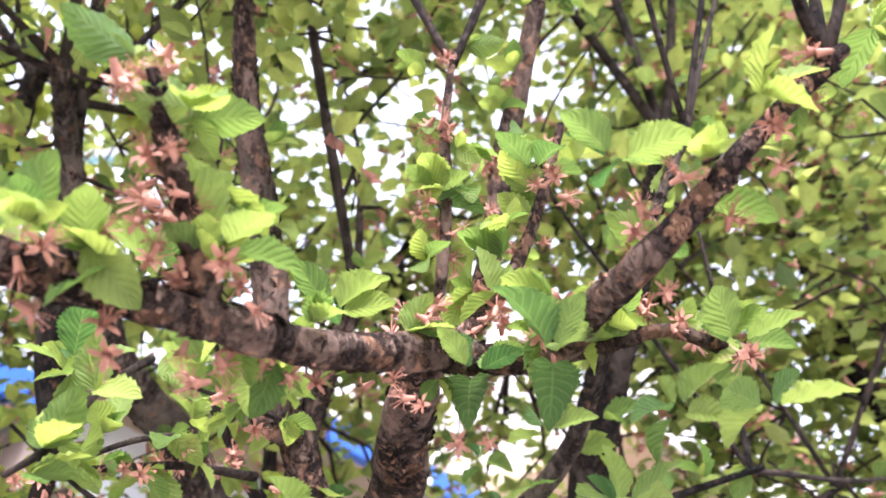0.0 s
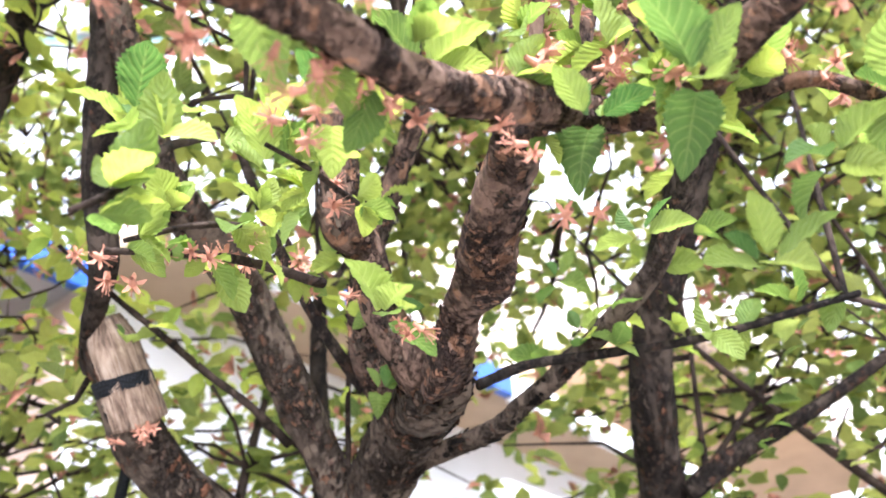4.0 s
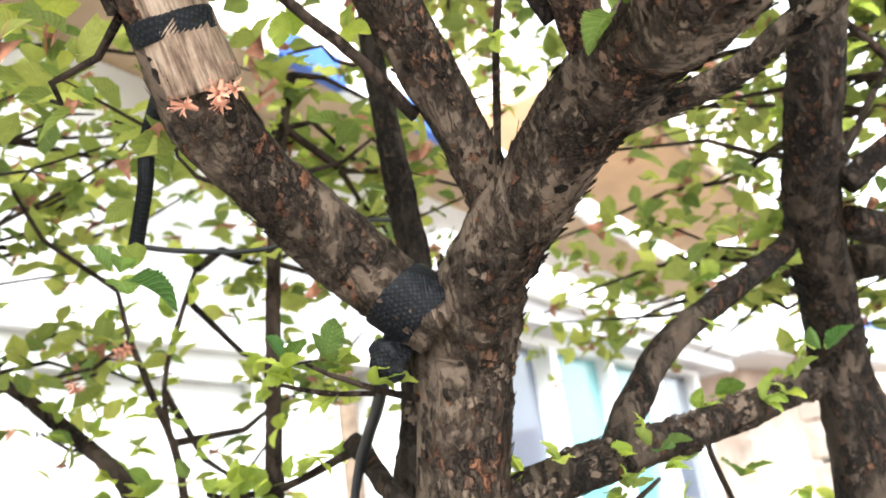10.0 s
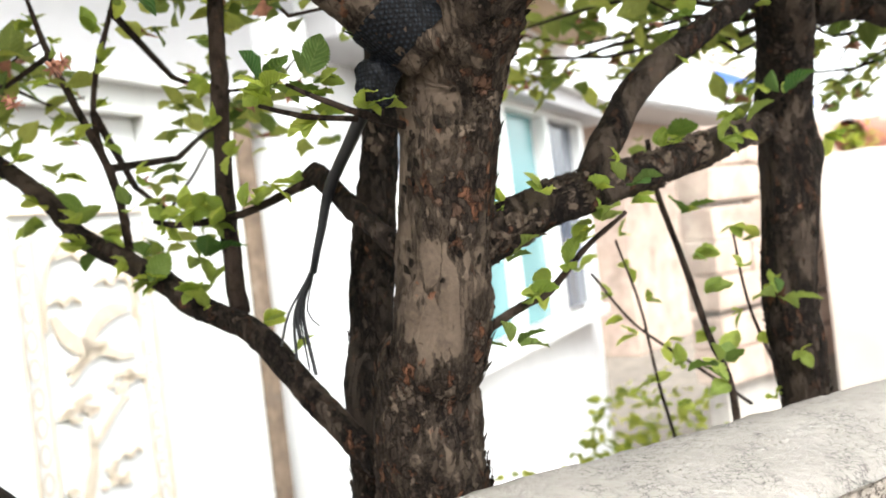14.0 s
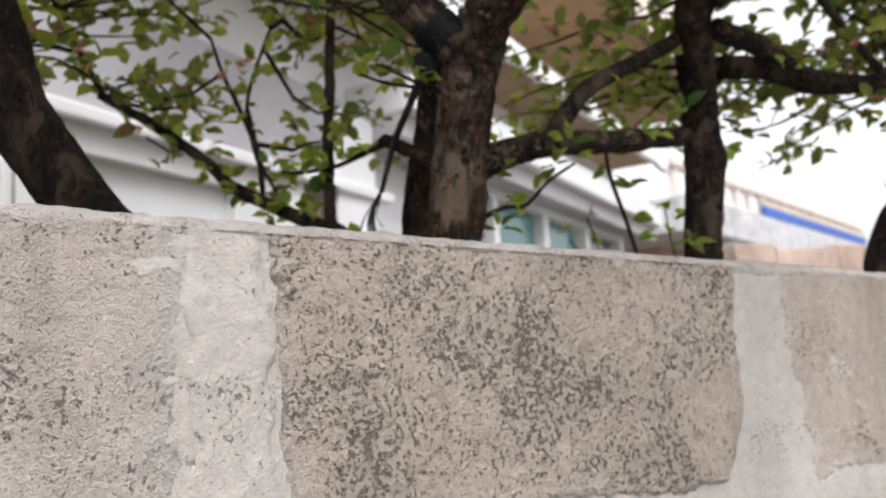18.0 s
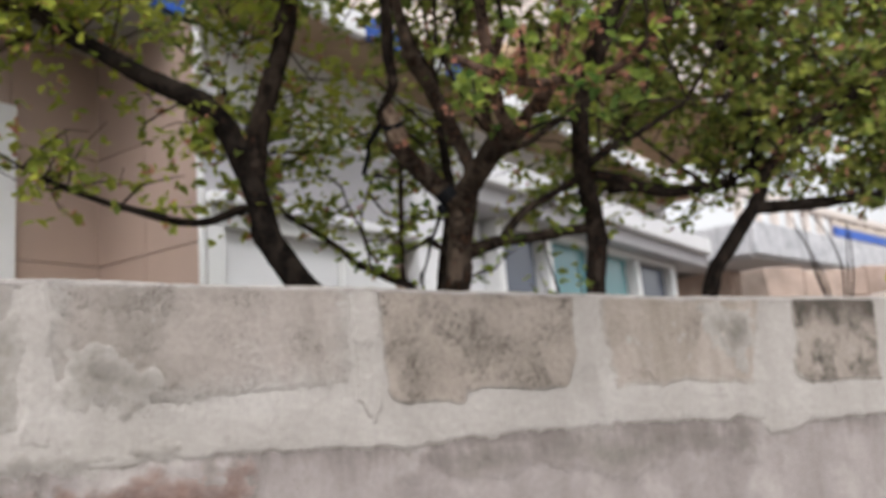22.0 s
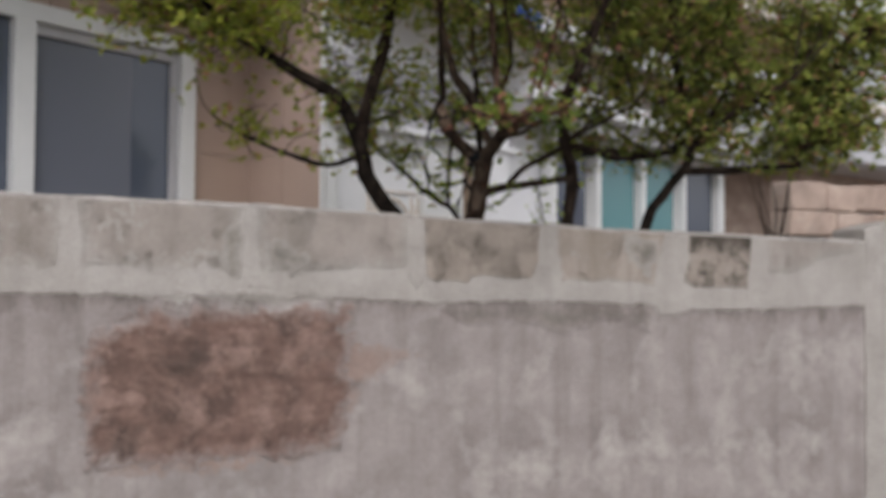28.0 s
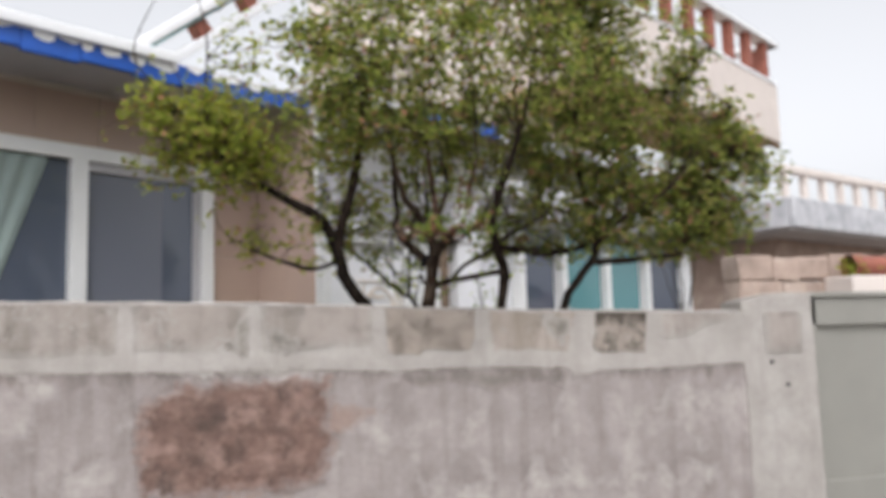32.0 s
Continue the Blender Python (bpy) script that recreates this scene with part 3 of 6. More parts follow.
def slab(x0, x1, z0, z1, y0, y1, nx, nz, rough, seed, edge=0.004, drop=True):
    """A cast face with an uneven skin, wavering edges and thickness; it follows the slope of the wall."""
    bm = bmesh.new()
    uv = bm.loops.layers.uv.new("uv")
    inset = {}
    grid = []
    for j in range(nz + 1):
        row = []
        for i in range(nx + 1):
            a, b = i / nx, j / nz
            x, z = x0 + (x1 - x0) * a, z0 + (z1 - z0) * b
            if drop:
                z -= 0.018 * x
            rim = min(a, 1 - a) * (x1 - x0), min(b, 1 - b) * (z1 - z0)
            on = min(rim[0], b * (z1 - z0))
            w = noise.noise(Vector((x * 9 + seed, z * 9, seed)))
            w2 = noise.noise(Vector((x * 38 + seed, z * 38, seed + 4)))
            if i in (0, nx):
                x += edge * (1.3 * noise.noise(Vector((z * 14, seed, x))) + 0.7 * noise.noise(Vector((z * 60, seed + 3, x))) + 0.4 * noise.noise(Vector((z * 160, seed + 7, x))))
            if j in (0, nz):
                z += (edge if j == 0 else 0.3 * edge) * (1.3 * noise.noise(Vector((x * 11, seed + 2, z))) + 0.7 * noise.noise(Vector((x * 55, seed + 5, z))) + 0.4 * noise.noise(Vector((x * 150, seed + 9, z))))
            y = y0 + rough * (w + 0.5 * w2) + 0.0032 * max(0.0, 1 - on / 0.014) + 0.0035 * max(0.0, 1 - (1 - b) * (z1 - z0) / 0.022) * (z1 > 1.6)
            row.append(bm.verts.new((x, y, z)))
            inset[row[-1]] = on
        grid.append(row)
    for j in range(nz):
        for i in range(nx):
            bm.faces.new((grid[j][i], grid[j][i + 1], grid[j + 1][i + 1], grid[j + 1][i]))
    rim = [grid[0][i] for i in range(nx + 1)] + [grid[j][nx] for j in range(1, nz + 1)] + [grid[nz][i] for i in range(nx - 1, -1, -1)] + [grid[j][0] for j in range(nz - 1, 0, -1)]
    back = [bm.verts.new((v.co.x, y1, v.co.z)) for v in rim]
    n = len(rim)
    for i in range(n):
        bm.faces.new((rim[(i + 1) % n], rim[i], back[i], back[(i + 1) % n]))
    bm.faces.new(back[::-1])
    for f in bm.faces:
        for lp in f.loops:
            lp[uv].uv = (inset.get(lp.vert, 0.0), 0.0)
    bmesh.ops.recalc_face_normals(bm, faces=bm.faces[:])
    return bm


part("core", box((-6.0, 0.012, 0.0), (1.74, DEPTH - 0.006, 1.59), m=Matrix.Shear("XY", 4, (0, 0)) @ Matrix(((1, 0, 0, 0), (0, 1, 0, 0), (-0.018, 0, 1, 0), (0, 0, 0, 1)))), M_MORTAR, wall)
part("render", slab(-6.0, 1.76, 0.02, 1.42, 0.0032, 0.03, 320, 70, 0.002, 3.0), M_RENDER, wall, "mauve-grey stained cement render")


def outline_depth(outline, x, z):
    """How far each place lies inside an outline (below nought: outside)."""
    p = np.array(outline, dtype=float)
    best, inside = np.full(x.shape, 9.0), np.zeros(x.shape, bool)
    for a, b in zip(p, np.roll(p, -1, axis=0)):
        d = b - a
        t = np.clip(((x - a[0]) * d[0] + (z - a[1]) * d[1]) / (d @ d), 0, 1)
        best = np.minimum(best, np.hypot(x - a[0] - t * d[0], z - a[1] - t * d[1]))
        cross = ((a[1] > z) != (b[1] > z)) & (x < d[0] * (z - a[1]) / (d[1] if d[1] else 1e-9) + a[0])
        inside ^= cross
    return np.where(inside, best, -best)


def ragged(name, outline, face, material, label="", seed=0.0, jag=0.006, step=0.004, swell=0.0009, lip=0.006, sink=0.014, rough=2.0, ribs=0.0):
    """A plate with a broken outline, set in the wall: inside it lies at the depth face, past its rim it dives under what surrounds it."""
    p = np.array(outline)
    lo, hi = p.min(0) - 0.02, p.max(0) + 0.02
    nx, nz = int((hi[0] - lo[0]) / step) + 1, int((hi[1] - lo[1]) / step) + 1
    gx, gz = np.meshgrid(np.linspace(lo[0], hi[0], nx), np.linspace(lo[1], hi[1], nz))
    dep = outline_depth(outline, gx, gz)
    verts, uvs = [], []
    for x, z, d in zip(gx.ravel(), gz.ravel(), dep.ravel()):
        rag = 0.55 * noise.noise(Vector((x * 16, z * 16, seed))) + 0.45 * noise.noise(Vector((x * 48, z * 48, seed + 3))) + 0.35 * noise.noise(Vector((x * 130, z * 130, seed + 8)))
        e = d + jag * rag
        k = max(0.0, min(1.0, 0.5 + e / lip))
        y = sink + (face - sink) * k * k * (3 - 2 * k)
        if k > 0:
            y += k * (swell * (noise.noise(Vector((x * 9, z * 9, seed))) + 0.6 * noise.noise(Vector((x * 38, z * 38, seed + 4)))) - 0.0011 * rough * max(0.0, noise.noise(Vector((x * 95, z * 95, seed + 6)))))
            if ribs:
                y -= k * ribs * (noise.noise(Vector((x * 15, z * 28, seed))) + 0.7 * noise.noise(Vector((x * 46, z * 62, seed + 5))))
        verts.append((x, y, min(z, top_z(x) - 0.0145)))
        uvs.append((e, 0.0))
    idx = np.arange(nx * nz).reshape(nz, nx)
    quads = np.stack([idx[:-1, :-1], idx[:-1, 1:], idx[1:, 1:], idx[1:, :-1]], -1).reshape(-1, 4)
    keep = (np.array([u[0] for u in uvs])[quads] > -0.5 * lip - 0.004).any(axis=1)
    quads = quads[keep]
    used, back = np.unique(quads, return_inverse=True)
    mesh = mesh_from(name, np.array(verts)[used], back.reshape(-1, 4), np.array(uvs)[used])
    return link_mesh(name, mesh, material, wall, label)


def crest(x):
    """Past the wall's top, so that plates run up under the cap."""
    return 1.66 - 0.018 * x


# pale mortar bed: its lower edge wavers and steps down beside the mossy block
BED = [(-6.0, 1.47), (-4.0, 1.43), (-1.5, 1.392), (-1.17, 1.383), (-0.85, 1.374), (-0.43, 1.362), (-0.24, 1.362), (0.05, 1.348), (0.2, 1.35), (0.42, 1.355), (0.6, 1.345), (0.835, 1.333), (0.858, 1.302), (0.93, 1.3), (0.985, 1.318), (1.3, 1.318), (1.76, 1.33), (1.76, crest(1.76)), (-6.0, crest(-6.0))]
ragged("mortar", BED[:3] + [(-1.5, crest(-1.5)), (-6.0, crest(-6.0))], 0.0004, M_MORTAR, "pale smeared mortar bed", 8.0, 0.022, 0.012, 0.0016, 0.016, 0.02)
ragged("mortar", [(-1.52, 1.393)] + BED[3:-1] + [(-1.52, crest(-1.5))], 0.0004, M_MORTAR, "pale smeared mortar bed", 8.0, 0.014, 0.0048, 0.0014, 0.011, 0.009)
# smears of mortar that stand proud along the joints
ragged("mortar_smear", [(-0.05, crest(0)), (-0.045, 1.5), (-0.05, 1.43), (-0.015, 1.385), (0.0, 1.42), (0.001, 1.5), (0.006, 1.545), (-0.008, crest(0))], -0.0022, M_MORTAR, "", 12.0, 0.012, 0.003, 0.001, 0.007, 0.006)
ragged("mortar_smear", [(-0.55, crest(0)), (-0.54, 1.5), (-0.55, 1.4), (-0.505, 1.395), (-0.5, 1.5), (-0.505, crest(0))], -0.0016, M_MORTAR, "", 16.0, 0.012, 0.004, 0.001, 0.014, 0.006)


def block(points, material, seed, face=-0.0004, jag=0.02, step=0.0042, rough=2.0, lip=0.02):
    ragged("block", points, face, material, "", seed, jag, step, 0.001, lip, 0.006, rough)


for k, (x0, x1) in enumerate(((-3.42, -3.0), (-2.97, -2.54), (-2.5, -2.05), (-2.01, -1.54), (-1.5, -1.03), (-0.995, -0.552))):
    block([(x0, crest(x0)), (x0 + 0.006, 1.52), (x0 + 0.01, 1.455), (x0 + 0.2, 1.44 + 0.01 * (k % 2)), (x1 - 0.01, 1.45), (x1, 1.52), (x1 + 0.003, crest(x1))], M_BLOCK, 20.0 + k * 3.7, step=0.006)
block([(-0.515, crest(-0.5)), (-0.508, 1.5), (-0.5, 1.452), (-0.3, 1.446), (-0.16, 1.457), (-0.049, 1.454), (-0.045, 1.52), (-0.04, crest(0))], M_BLOCK, 47.0, -0.001)
block([(-0.003, crest(0)), (0.007, 1.536), (0.004, 1.5), (0.009, 1.44), (0.024, 1.423), (0.119, 1.416), (0.156, 1.411), (0.165, 1.432), (0.2, 1.438), (0.294, 1.427), (0.371, 1.426), (0.397, 1.486), (0.399, 1.549), (0.41, crest(0.4))], M_BLOCK_PIT, 51.0, -0.0016, 0.008, 0.0026, 2.6, 0.006)
block([(0.452, crest(0.45)), (0.462, 1.52), (0.48, 1.417), (0.62, 1.42), (0.83, 1.408), (0.856, 1.5), (0.893, crest(0.89))], M_BLOCK_TAN, 57.0, -0.0012, 0.014, 0.004, 2.0, 0.014)
block([(0.967, crest(0.97)), (0.965, 1.5), (0.945, 1.42), (1.0, 1.398), (1.211, 1.396), (1.23, 1.5), (1.24, crest(1.24))], M_BLOCK_MOSS, 61.0, -0.0025, 0.012, 0.004, 2.4, 0.01)
block([(1.3, crest(1.3)), (1.29, 1.45), (1.4, 1.44), (1.55, 1.5), (1.7, 1.53), (1.72, crest(1.7))], M_BLOCK, 66.0)
# mortar cap along the top, its front lip thin and crumbled
bm = bmesh.new()
prof = [(0.012, -0.016), (0.004, -0.009), (0.001, -0.003), (0.006, 0.003), (0.02, 0.007), (0.05, 0.012), (0.085, 0.01), (0.105, 0.004), (0.112, -0.006), (0.114, -0.03)]
rows = []
for i in range(0, 1291):
    x = -6.0 + i * 0.00602
    rows.append([bm.verts.new((x, y - 0.003 + min(1, y / 0.03) * 0.004 * noise.noise(Vector((x * 7, y * 9, 1))) + 0.0012 * noise.noise(Vector((x * 70, y * 70, 3))), top_z(x) - 0.012 + z + min(1, y / 0.04) * 0.006 * noise.noise(Vector((x * 6, y * 12, 5))) + 0.0016 * noise.noise(Vector((x * 40, y * 60, 9))) + 0.0014 * noise.noise(Vector((x * 110, y * 90, 2))))) for y, z in prof])
for i in range(len(rows) - 1):
    for j in range(len(prof) - 1):
        bm.faces.new((rows[i][j], rows[i + 1][j], rows[i + 1][j + 1], rows[i][j + 1]))
bmesh.ops.recalc_face_normals(bm, faces=bm.faces[:])
cap = part("cap", bm, M_CAP, wall, "rounded mortar cap with fine black cracks", smooth=True)
# grime that has gathered in damp places of the face
GRIME = ((0.17, 0.15, 0.125), (0.12, 0.105, 0.088), (0.23, 0.205, 0.175))
M_GRIME = speckled("damp_grime_on_mortar", *GRIME, pit=0.4, stain=0.4, under=MORTAR, rims=((0.0, 0.05, 0.08, 26.0, 0.85, None),))
M_GRIME_LOW = speckled("damp_grime_on_render", *GRIME, pit=0.4, stain=0.4, under=RENDER, rims=((0.0, 0.05, 0.08, 22.0, 0.75, None),))
for k, (m, pts) in enumerate(((M_GRIME, [(-0.5, 1.55), (-0.42, 1.54), (-0.36, 1.5), (-0.33, 1.46), (-0.4, 1.44), (-0.49, 1.445)]),
                              (M_GRIME, [(-0.6, 1.6), (-0.545, 1.59), (-0.54, 1.42), (-0.58, 1.41), (-0.62, 1.48)]),
                              (M_GRIME, [(-0.78, 1.4), (-0.5, 1.392), (-0.32, 1.39), (-0.33, 1.368), (-0.6, 1.37), (-0.8, 1.38)]),
                              (M_GRIME_LOW, [(-0.33, 1.355), (-0.2, 1.35), (-0.2, 1.29), (-0.25, 1.25), (-0.31, 1.28)]),
                              (M_GRIME_LOW, [(0.05, 1.34), (0.4, 1.348), (0.83, 1.328), (0.82, 1.25), (0.62, 1.29), (0.5, 1.24), (0.3, 1.3), (0.15, 1.27)]),
                              (M_GRIME, [(0.7, 1.58), (0.86, 1.57), (0.83, 1.42), (0.78, 1.43), (0.72, 1.5)]))):
    ragged("grime", pts, -0.0028 if m is M_GRIME else 0.0002, m, "dark damp grime", 70.0 + k * 5, 0.03, 0.005, 0.0008, 0.04, 0.005)
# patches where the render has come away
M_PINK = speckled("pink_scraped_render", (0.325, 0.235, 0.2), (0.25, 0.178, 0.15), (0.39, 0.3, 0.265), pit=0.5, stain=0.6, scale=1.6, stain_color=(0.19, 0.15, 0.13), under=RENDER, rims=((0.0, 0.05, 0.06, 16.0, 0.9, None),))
ragged("scraped_render", [(-0.32, 1.345), (-0.2, 1.335), (-0.19, 1.25), (-0.1, 1.225), (0.04, 1.192), (-0.08, 1.15), (-0.17, 1.1), (-0.22, 1.0), (-0.3, 0.93), (-0.38, 1.1)], 0.0024, M_PINK, "pinkish scraped render beside the bare stone", 31.0, 0.05, 0.006, 0.001, 0.05, 0.009)
ragged("scraped_render", [(-0.97, 0.98), (-0.6, 0.95), (-0.26, 0.97), (-0.28, 0.9), (-0.6, 0.85), (-0.93, 0.87)], 0.0024, M_PINK, "pinkish scraped render under the bare stone", 34.0, 0.05, 0.006, 0.001, 0.05, 0.009)
ragged("stone_patch", [(-0.987, 0.99), (-0.977, 1.15), (-0.967, 1.25), (-0.922, 1.305), (-0.822, 1.338), (-0.622, 1.35), (-0.398, 1.355), (-0.228, 1.358), (-0.203, 1.32), (-0.228, 1.2), (-0.213, 1.03), (-0.248, 0.925), (-0.428, 0.895), (-0.722, 0.888), (-0.952, 0.905)], -0.0008, M_RED, "rough red stone laid bare under the render", 2.0, 0.05, 0.005, 0.0016, 0.05, 0.009, 3.0, 0.0036)
# gate pillar at the wall's end
pillar = thing("gate_pillar", "rendered gate pillar with two drill holes", "pillar", kind="structure")
bm = slab(1.752, 2.16, 0.02, 1.7, -0.004, 0.16, 40, 80, 0.002, 51.0, 0.004)
for v in bm.verts:
    if v.co.z > 1.4:
        v.co.z -= max(0, 2.0 - v.co.x) ** 1.4 * 0.33 * min(1, (v.co.z - 1.4) / 0.25)
part("shaft", bm, M_MORTAR, pillar)
part("patch", slab(1.87, 2.09, 1.4, 1.6, -0.009, 0.02, 16, 14, 0.003, 61.0, 0.006), M_BLOCK, pillar)
for x, z in ((1.9, 1.33), (1.985, 1.22)):
    bm = bmesh.new()
    bmesh.ops.create_cone(bm, cap_ends=True, segments=14, radius1=0.011, radius2=0.009, depth=0.012, matrix=pose(x, -0.004, z, 90))
    part("hole", bm, M_CABLE, pillar)
# steel gate
gate = thing("metal_gate", "grey painted sheet steel yard gate, closed", "gate", (2.2, 0.05, 0))
def gpart(name, lo, hi, m, b=0.004, label=""):
    return part(name, box(lo, hi, b), m, gate, label)
gpart("panel", (0.02, 0.03, 0.2), (1.6, 0.04, 1.5), M_GATE, 0.002)
gpart("top_rail", (0.0, 0.0, 1.5), (1.62, 0.06, 1.64), M_GATE)
gpart("bottom_rail", (0.0, 0.01, 0.62), (1.62, 0.05, 0.74), M_GATE)
gpart("stile", (-0.02, 0.0, 0.1), (0.03, 0.06, 1.64), M_GATE)
gpart("stile", (1.58, 0.0, 0.1), (1.63, 0.06, 1.64), M_GATE)
part("cap_rail", box((-0.02, -0.02, 1.64), (1.64, 0.08, 1.665), 0.006), M_GATE, gate)

# ---- house, turned thirty degrees to the garden wall ----
# local frame: x along the front to the far right, y into the house, origin at the porch corner
HOUSE = pose(0.0, 1.6, 0, 0, 0, 30)
house = thing("house", "tiled one-storey house with blue eaves and white porch", "house")
house.matrix_world = HOUSE


def hbox(name, lo, hi, m, bevel=0.0, parent=None, label=""):
    return part(name, box(lo, hi, bevel), m, parent or house, label)


# porch side wall (faces -x) and the window wall set back by 0.6
hbox("wall", (-6.0, 0.602, 0.0), (0.0, 0.9, 2.95), M_GROUT)
hbox("wall", (0.002, 0.002, 0.0), (0.014, 1.0, 2.95), M_GROUT)
hbox("wall", (0.016, 0.1, 0.0), (5.1, 0.5, 3.1), M_WHITE, 0.0, None, "white painted front wall of the porch")


def tile_run(x0, x1, z0, z1, plane, axis, w, h):
    """Wall tiles with open joints; axis says along which local axis the wall runs."""
    nx, nz = max(1, round((x1 - x0) / w)), max(1, round((z1 - z0) / h))
    w, h = (x1 - x0) / nx, (z1 - z0) / nz
    mesh = None
    for i in range(nx):
        for j in range(nz):
            if mesh is None:
                bm = box((0.002, 0, 0.002), (w - 0.002, 0.012, h - 0.002), 0.0015)
                mesh = bpy.data.meshes.new("tile")
                bm.to_mesh(mesh)
                bm.free()
                mesh.materials.append(M_TILE)
            ob = new("tile", mesh)
            ob.parent = house
            if axis == "x":
                ob.location = (x0 + i * w, plane - 0.01, z0 + j * h)
            else:
                ob.matrix_local = pose(plane - 0.01, x1 - i * w, z0 + j * h, 0, 0, -90)


tile_run(-0.36, 0.0, 1.2, 2.9, 0.6, "x", 0.36, 0.42)
tile_run(-2.5, -0.36, 2.6, 2.9, 0.6, "x", 0.36, 0.3)
tile_run(-2.5, -2.2, 1.2, 2.6, 0.6, "x", 0.3, 0.45)
tile_run(0.0, 0.6, 1.2, 2.9, 0.0, "y", 0.3, 0.42)
hbox("corner_trim", (-0.016, -0.006, 0.0), (0.008, 0.008, 2.9), M_FRAME, 0.004, None, "white corner trim")

# large sliding window
window = thing("window_1", "white-framed sliding window with dark panes and a pale curtain", "window", kind="structure")
window.matrix_world = HOUSE


def wbox(name, lo, hi, m, bevel=0.003, parent=None, label=""):
    return part(name, box(lo, hi, bevel), m, parent or window, label)


wbox("frame", (-2.2, 0.545, 2.52), (-0.36, 0.66, 2.6), M_FRAME)
wbox("frame", (-2.2, 0.545, 1.25), (-0.36, 0.66, 1.33), M_FRAME)
wbox("frame", (-0.44, 0.545, 1.33), (-0.36, 0.66, 2.52), M_FRAME)
wbox("frame", (-2.2, 0.545, 1.33), (-2.12, 0.66, 2.52), M_FRAME)
wbox("mullion", (-1.24, 0.54, 1.33), (-1.15, 0.66, 2.52), M_FRAME)
sash = wbox("sash_stile", (-0.485, 0.57, 1.33), (-0.442, 0.63, 2.47), M_GREY)
wbox("sash_rail", (-1.15, 0.57, 2.47), (-0.44, 0.63, 2.518), M_GREY)
wbox("pane", (-1.15, 0.592, 1.33), (-0.68, 0.5995, 2.47), M_SCREEN, 0, sash, "grey insect screen before the glass")
wbox("pane", (-0.679, 0.594, 1.33), (-0.485, 0.5995, 2.47), M_PANE, 0, sash)
wbox("pane", (-2.12, 0.594, 1.33), (-1.24, 0.5995, 2.52), M_PANE, 0)
bm = bmesh.new()
cols = []
for i in range(61):
    x = -2.1 + i * 0.0125
    y = 0.582 + 0.006 * math.sin(i * 0.75) - 0.004
    lean = 0.42 * (i / 60)
    cols.append((bm.verts.new((x - lean * 1.0, y, 1.33)), bm.verts.new((x, y, 2.515))))
for i in range(60):
    bm.faces.new((cols[i][0], cols[i + 1][0], cols[i + 1][1], cols[i][1]))
curtain = part("curtain", bm, M_CURTAIN, window, "pale green curtain drawn aside", smooth=True)

# eaves: soffit, blue fascia with scalloped lower edge, white gutter lip
hbox("soffit", (-6.0, 0.1, 2.93), (-1.0, 0.9, 2.97), M_GREY)
hbox("soffit", (-1.0, 0.1, 2.93), (0.0, 0.6, 2.97), M_GREY)
for i in range(21):
    x0 = -6.0 + i * 0.2858
    hbox("fascia", (x0, 0.06, 2.9 - 0.014 * (i % 2)), (x0 + 0.2838, 0.1, 3.0), M_BLUE, 0.006)
drip = random.Random(4)
x0 = -5.9
while x0 < -0.2:
    w = drip.uniform(0.05, 0.22)
    z = drip.uniform(2.945, 2.975)
    outline = [(x0, 2.995), (x0 + w, 2.995), (x0 + w, z + 0.012), (x0 + w * 0.7, z + drip.uniform(-0.012, 0.006)), (x0 + w * 0.35, z), (x0, z + 0.014)]
    part("white_run", prism(outline, 0.054, 0.0585), M_WHITE, house, "white paint run over the blue edge")
    x0 += w + drip.uniform(0.0, 0.12)
hbox("gutter", (-6.0, 0.02, 2.99), (-0.92, 0.2, 3.05), M_WHITE, 0.012)
for i in range(18):
    x0 = 0.002 + i * 0.278
    hbox("fascia", (x0, -0.34, 2.89 - 0.012 * (i % 2)), (x0 + 0.276, -0.3, 2.98), M_BLUE if i in (2, 4) else M_WHITE, 0.006)
hbox("roof_slab", (-6.0, 0.1, 2.97), (5.1, 3.0, 3.02), M_CREAM)
hbox("roof_slab", (0.0, -0.3, 2.968), (5.0, 0.1, 3.02), M_SOFFIT, 0.0, None, "tan boarded underside of the porch roof")


def parapet(x0, y0, x1, y1, z, height, count, parent):
    """A low parapet: posts, a bottom kerb and a white cap."""
    length = math.hypot(x1 - x0, y1 - y0)
    m = pose(x0, y0, z, 0, 0, math.degrees(math.atan2(y1 - y0, x1 - x0)))
    for name, lo, hi, mt in (("kerb", (0, -0.05, 0), (length, 0.05, 0.04), M_WHITE), ("cap", (-0.06, -0.08, height - 0.05), (length + 0.06, 0.08, height), M_WHITE)):
        part(name, box(lo, hi, 0.008, m), mt, parent)
    for i in range(count):
        x = length * (i + 0.5) / count
        part("post", box((x - 0.05, -0.045, 0.04), (x + 0.05, 0.045, height - 0.05), 0.006, m), M_RUST, parent)


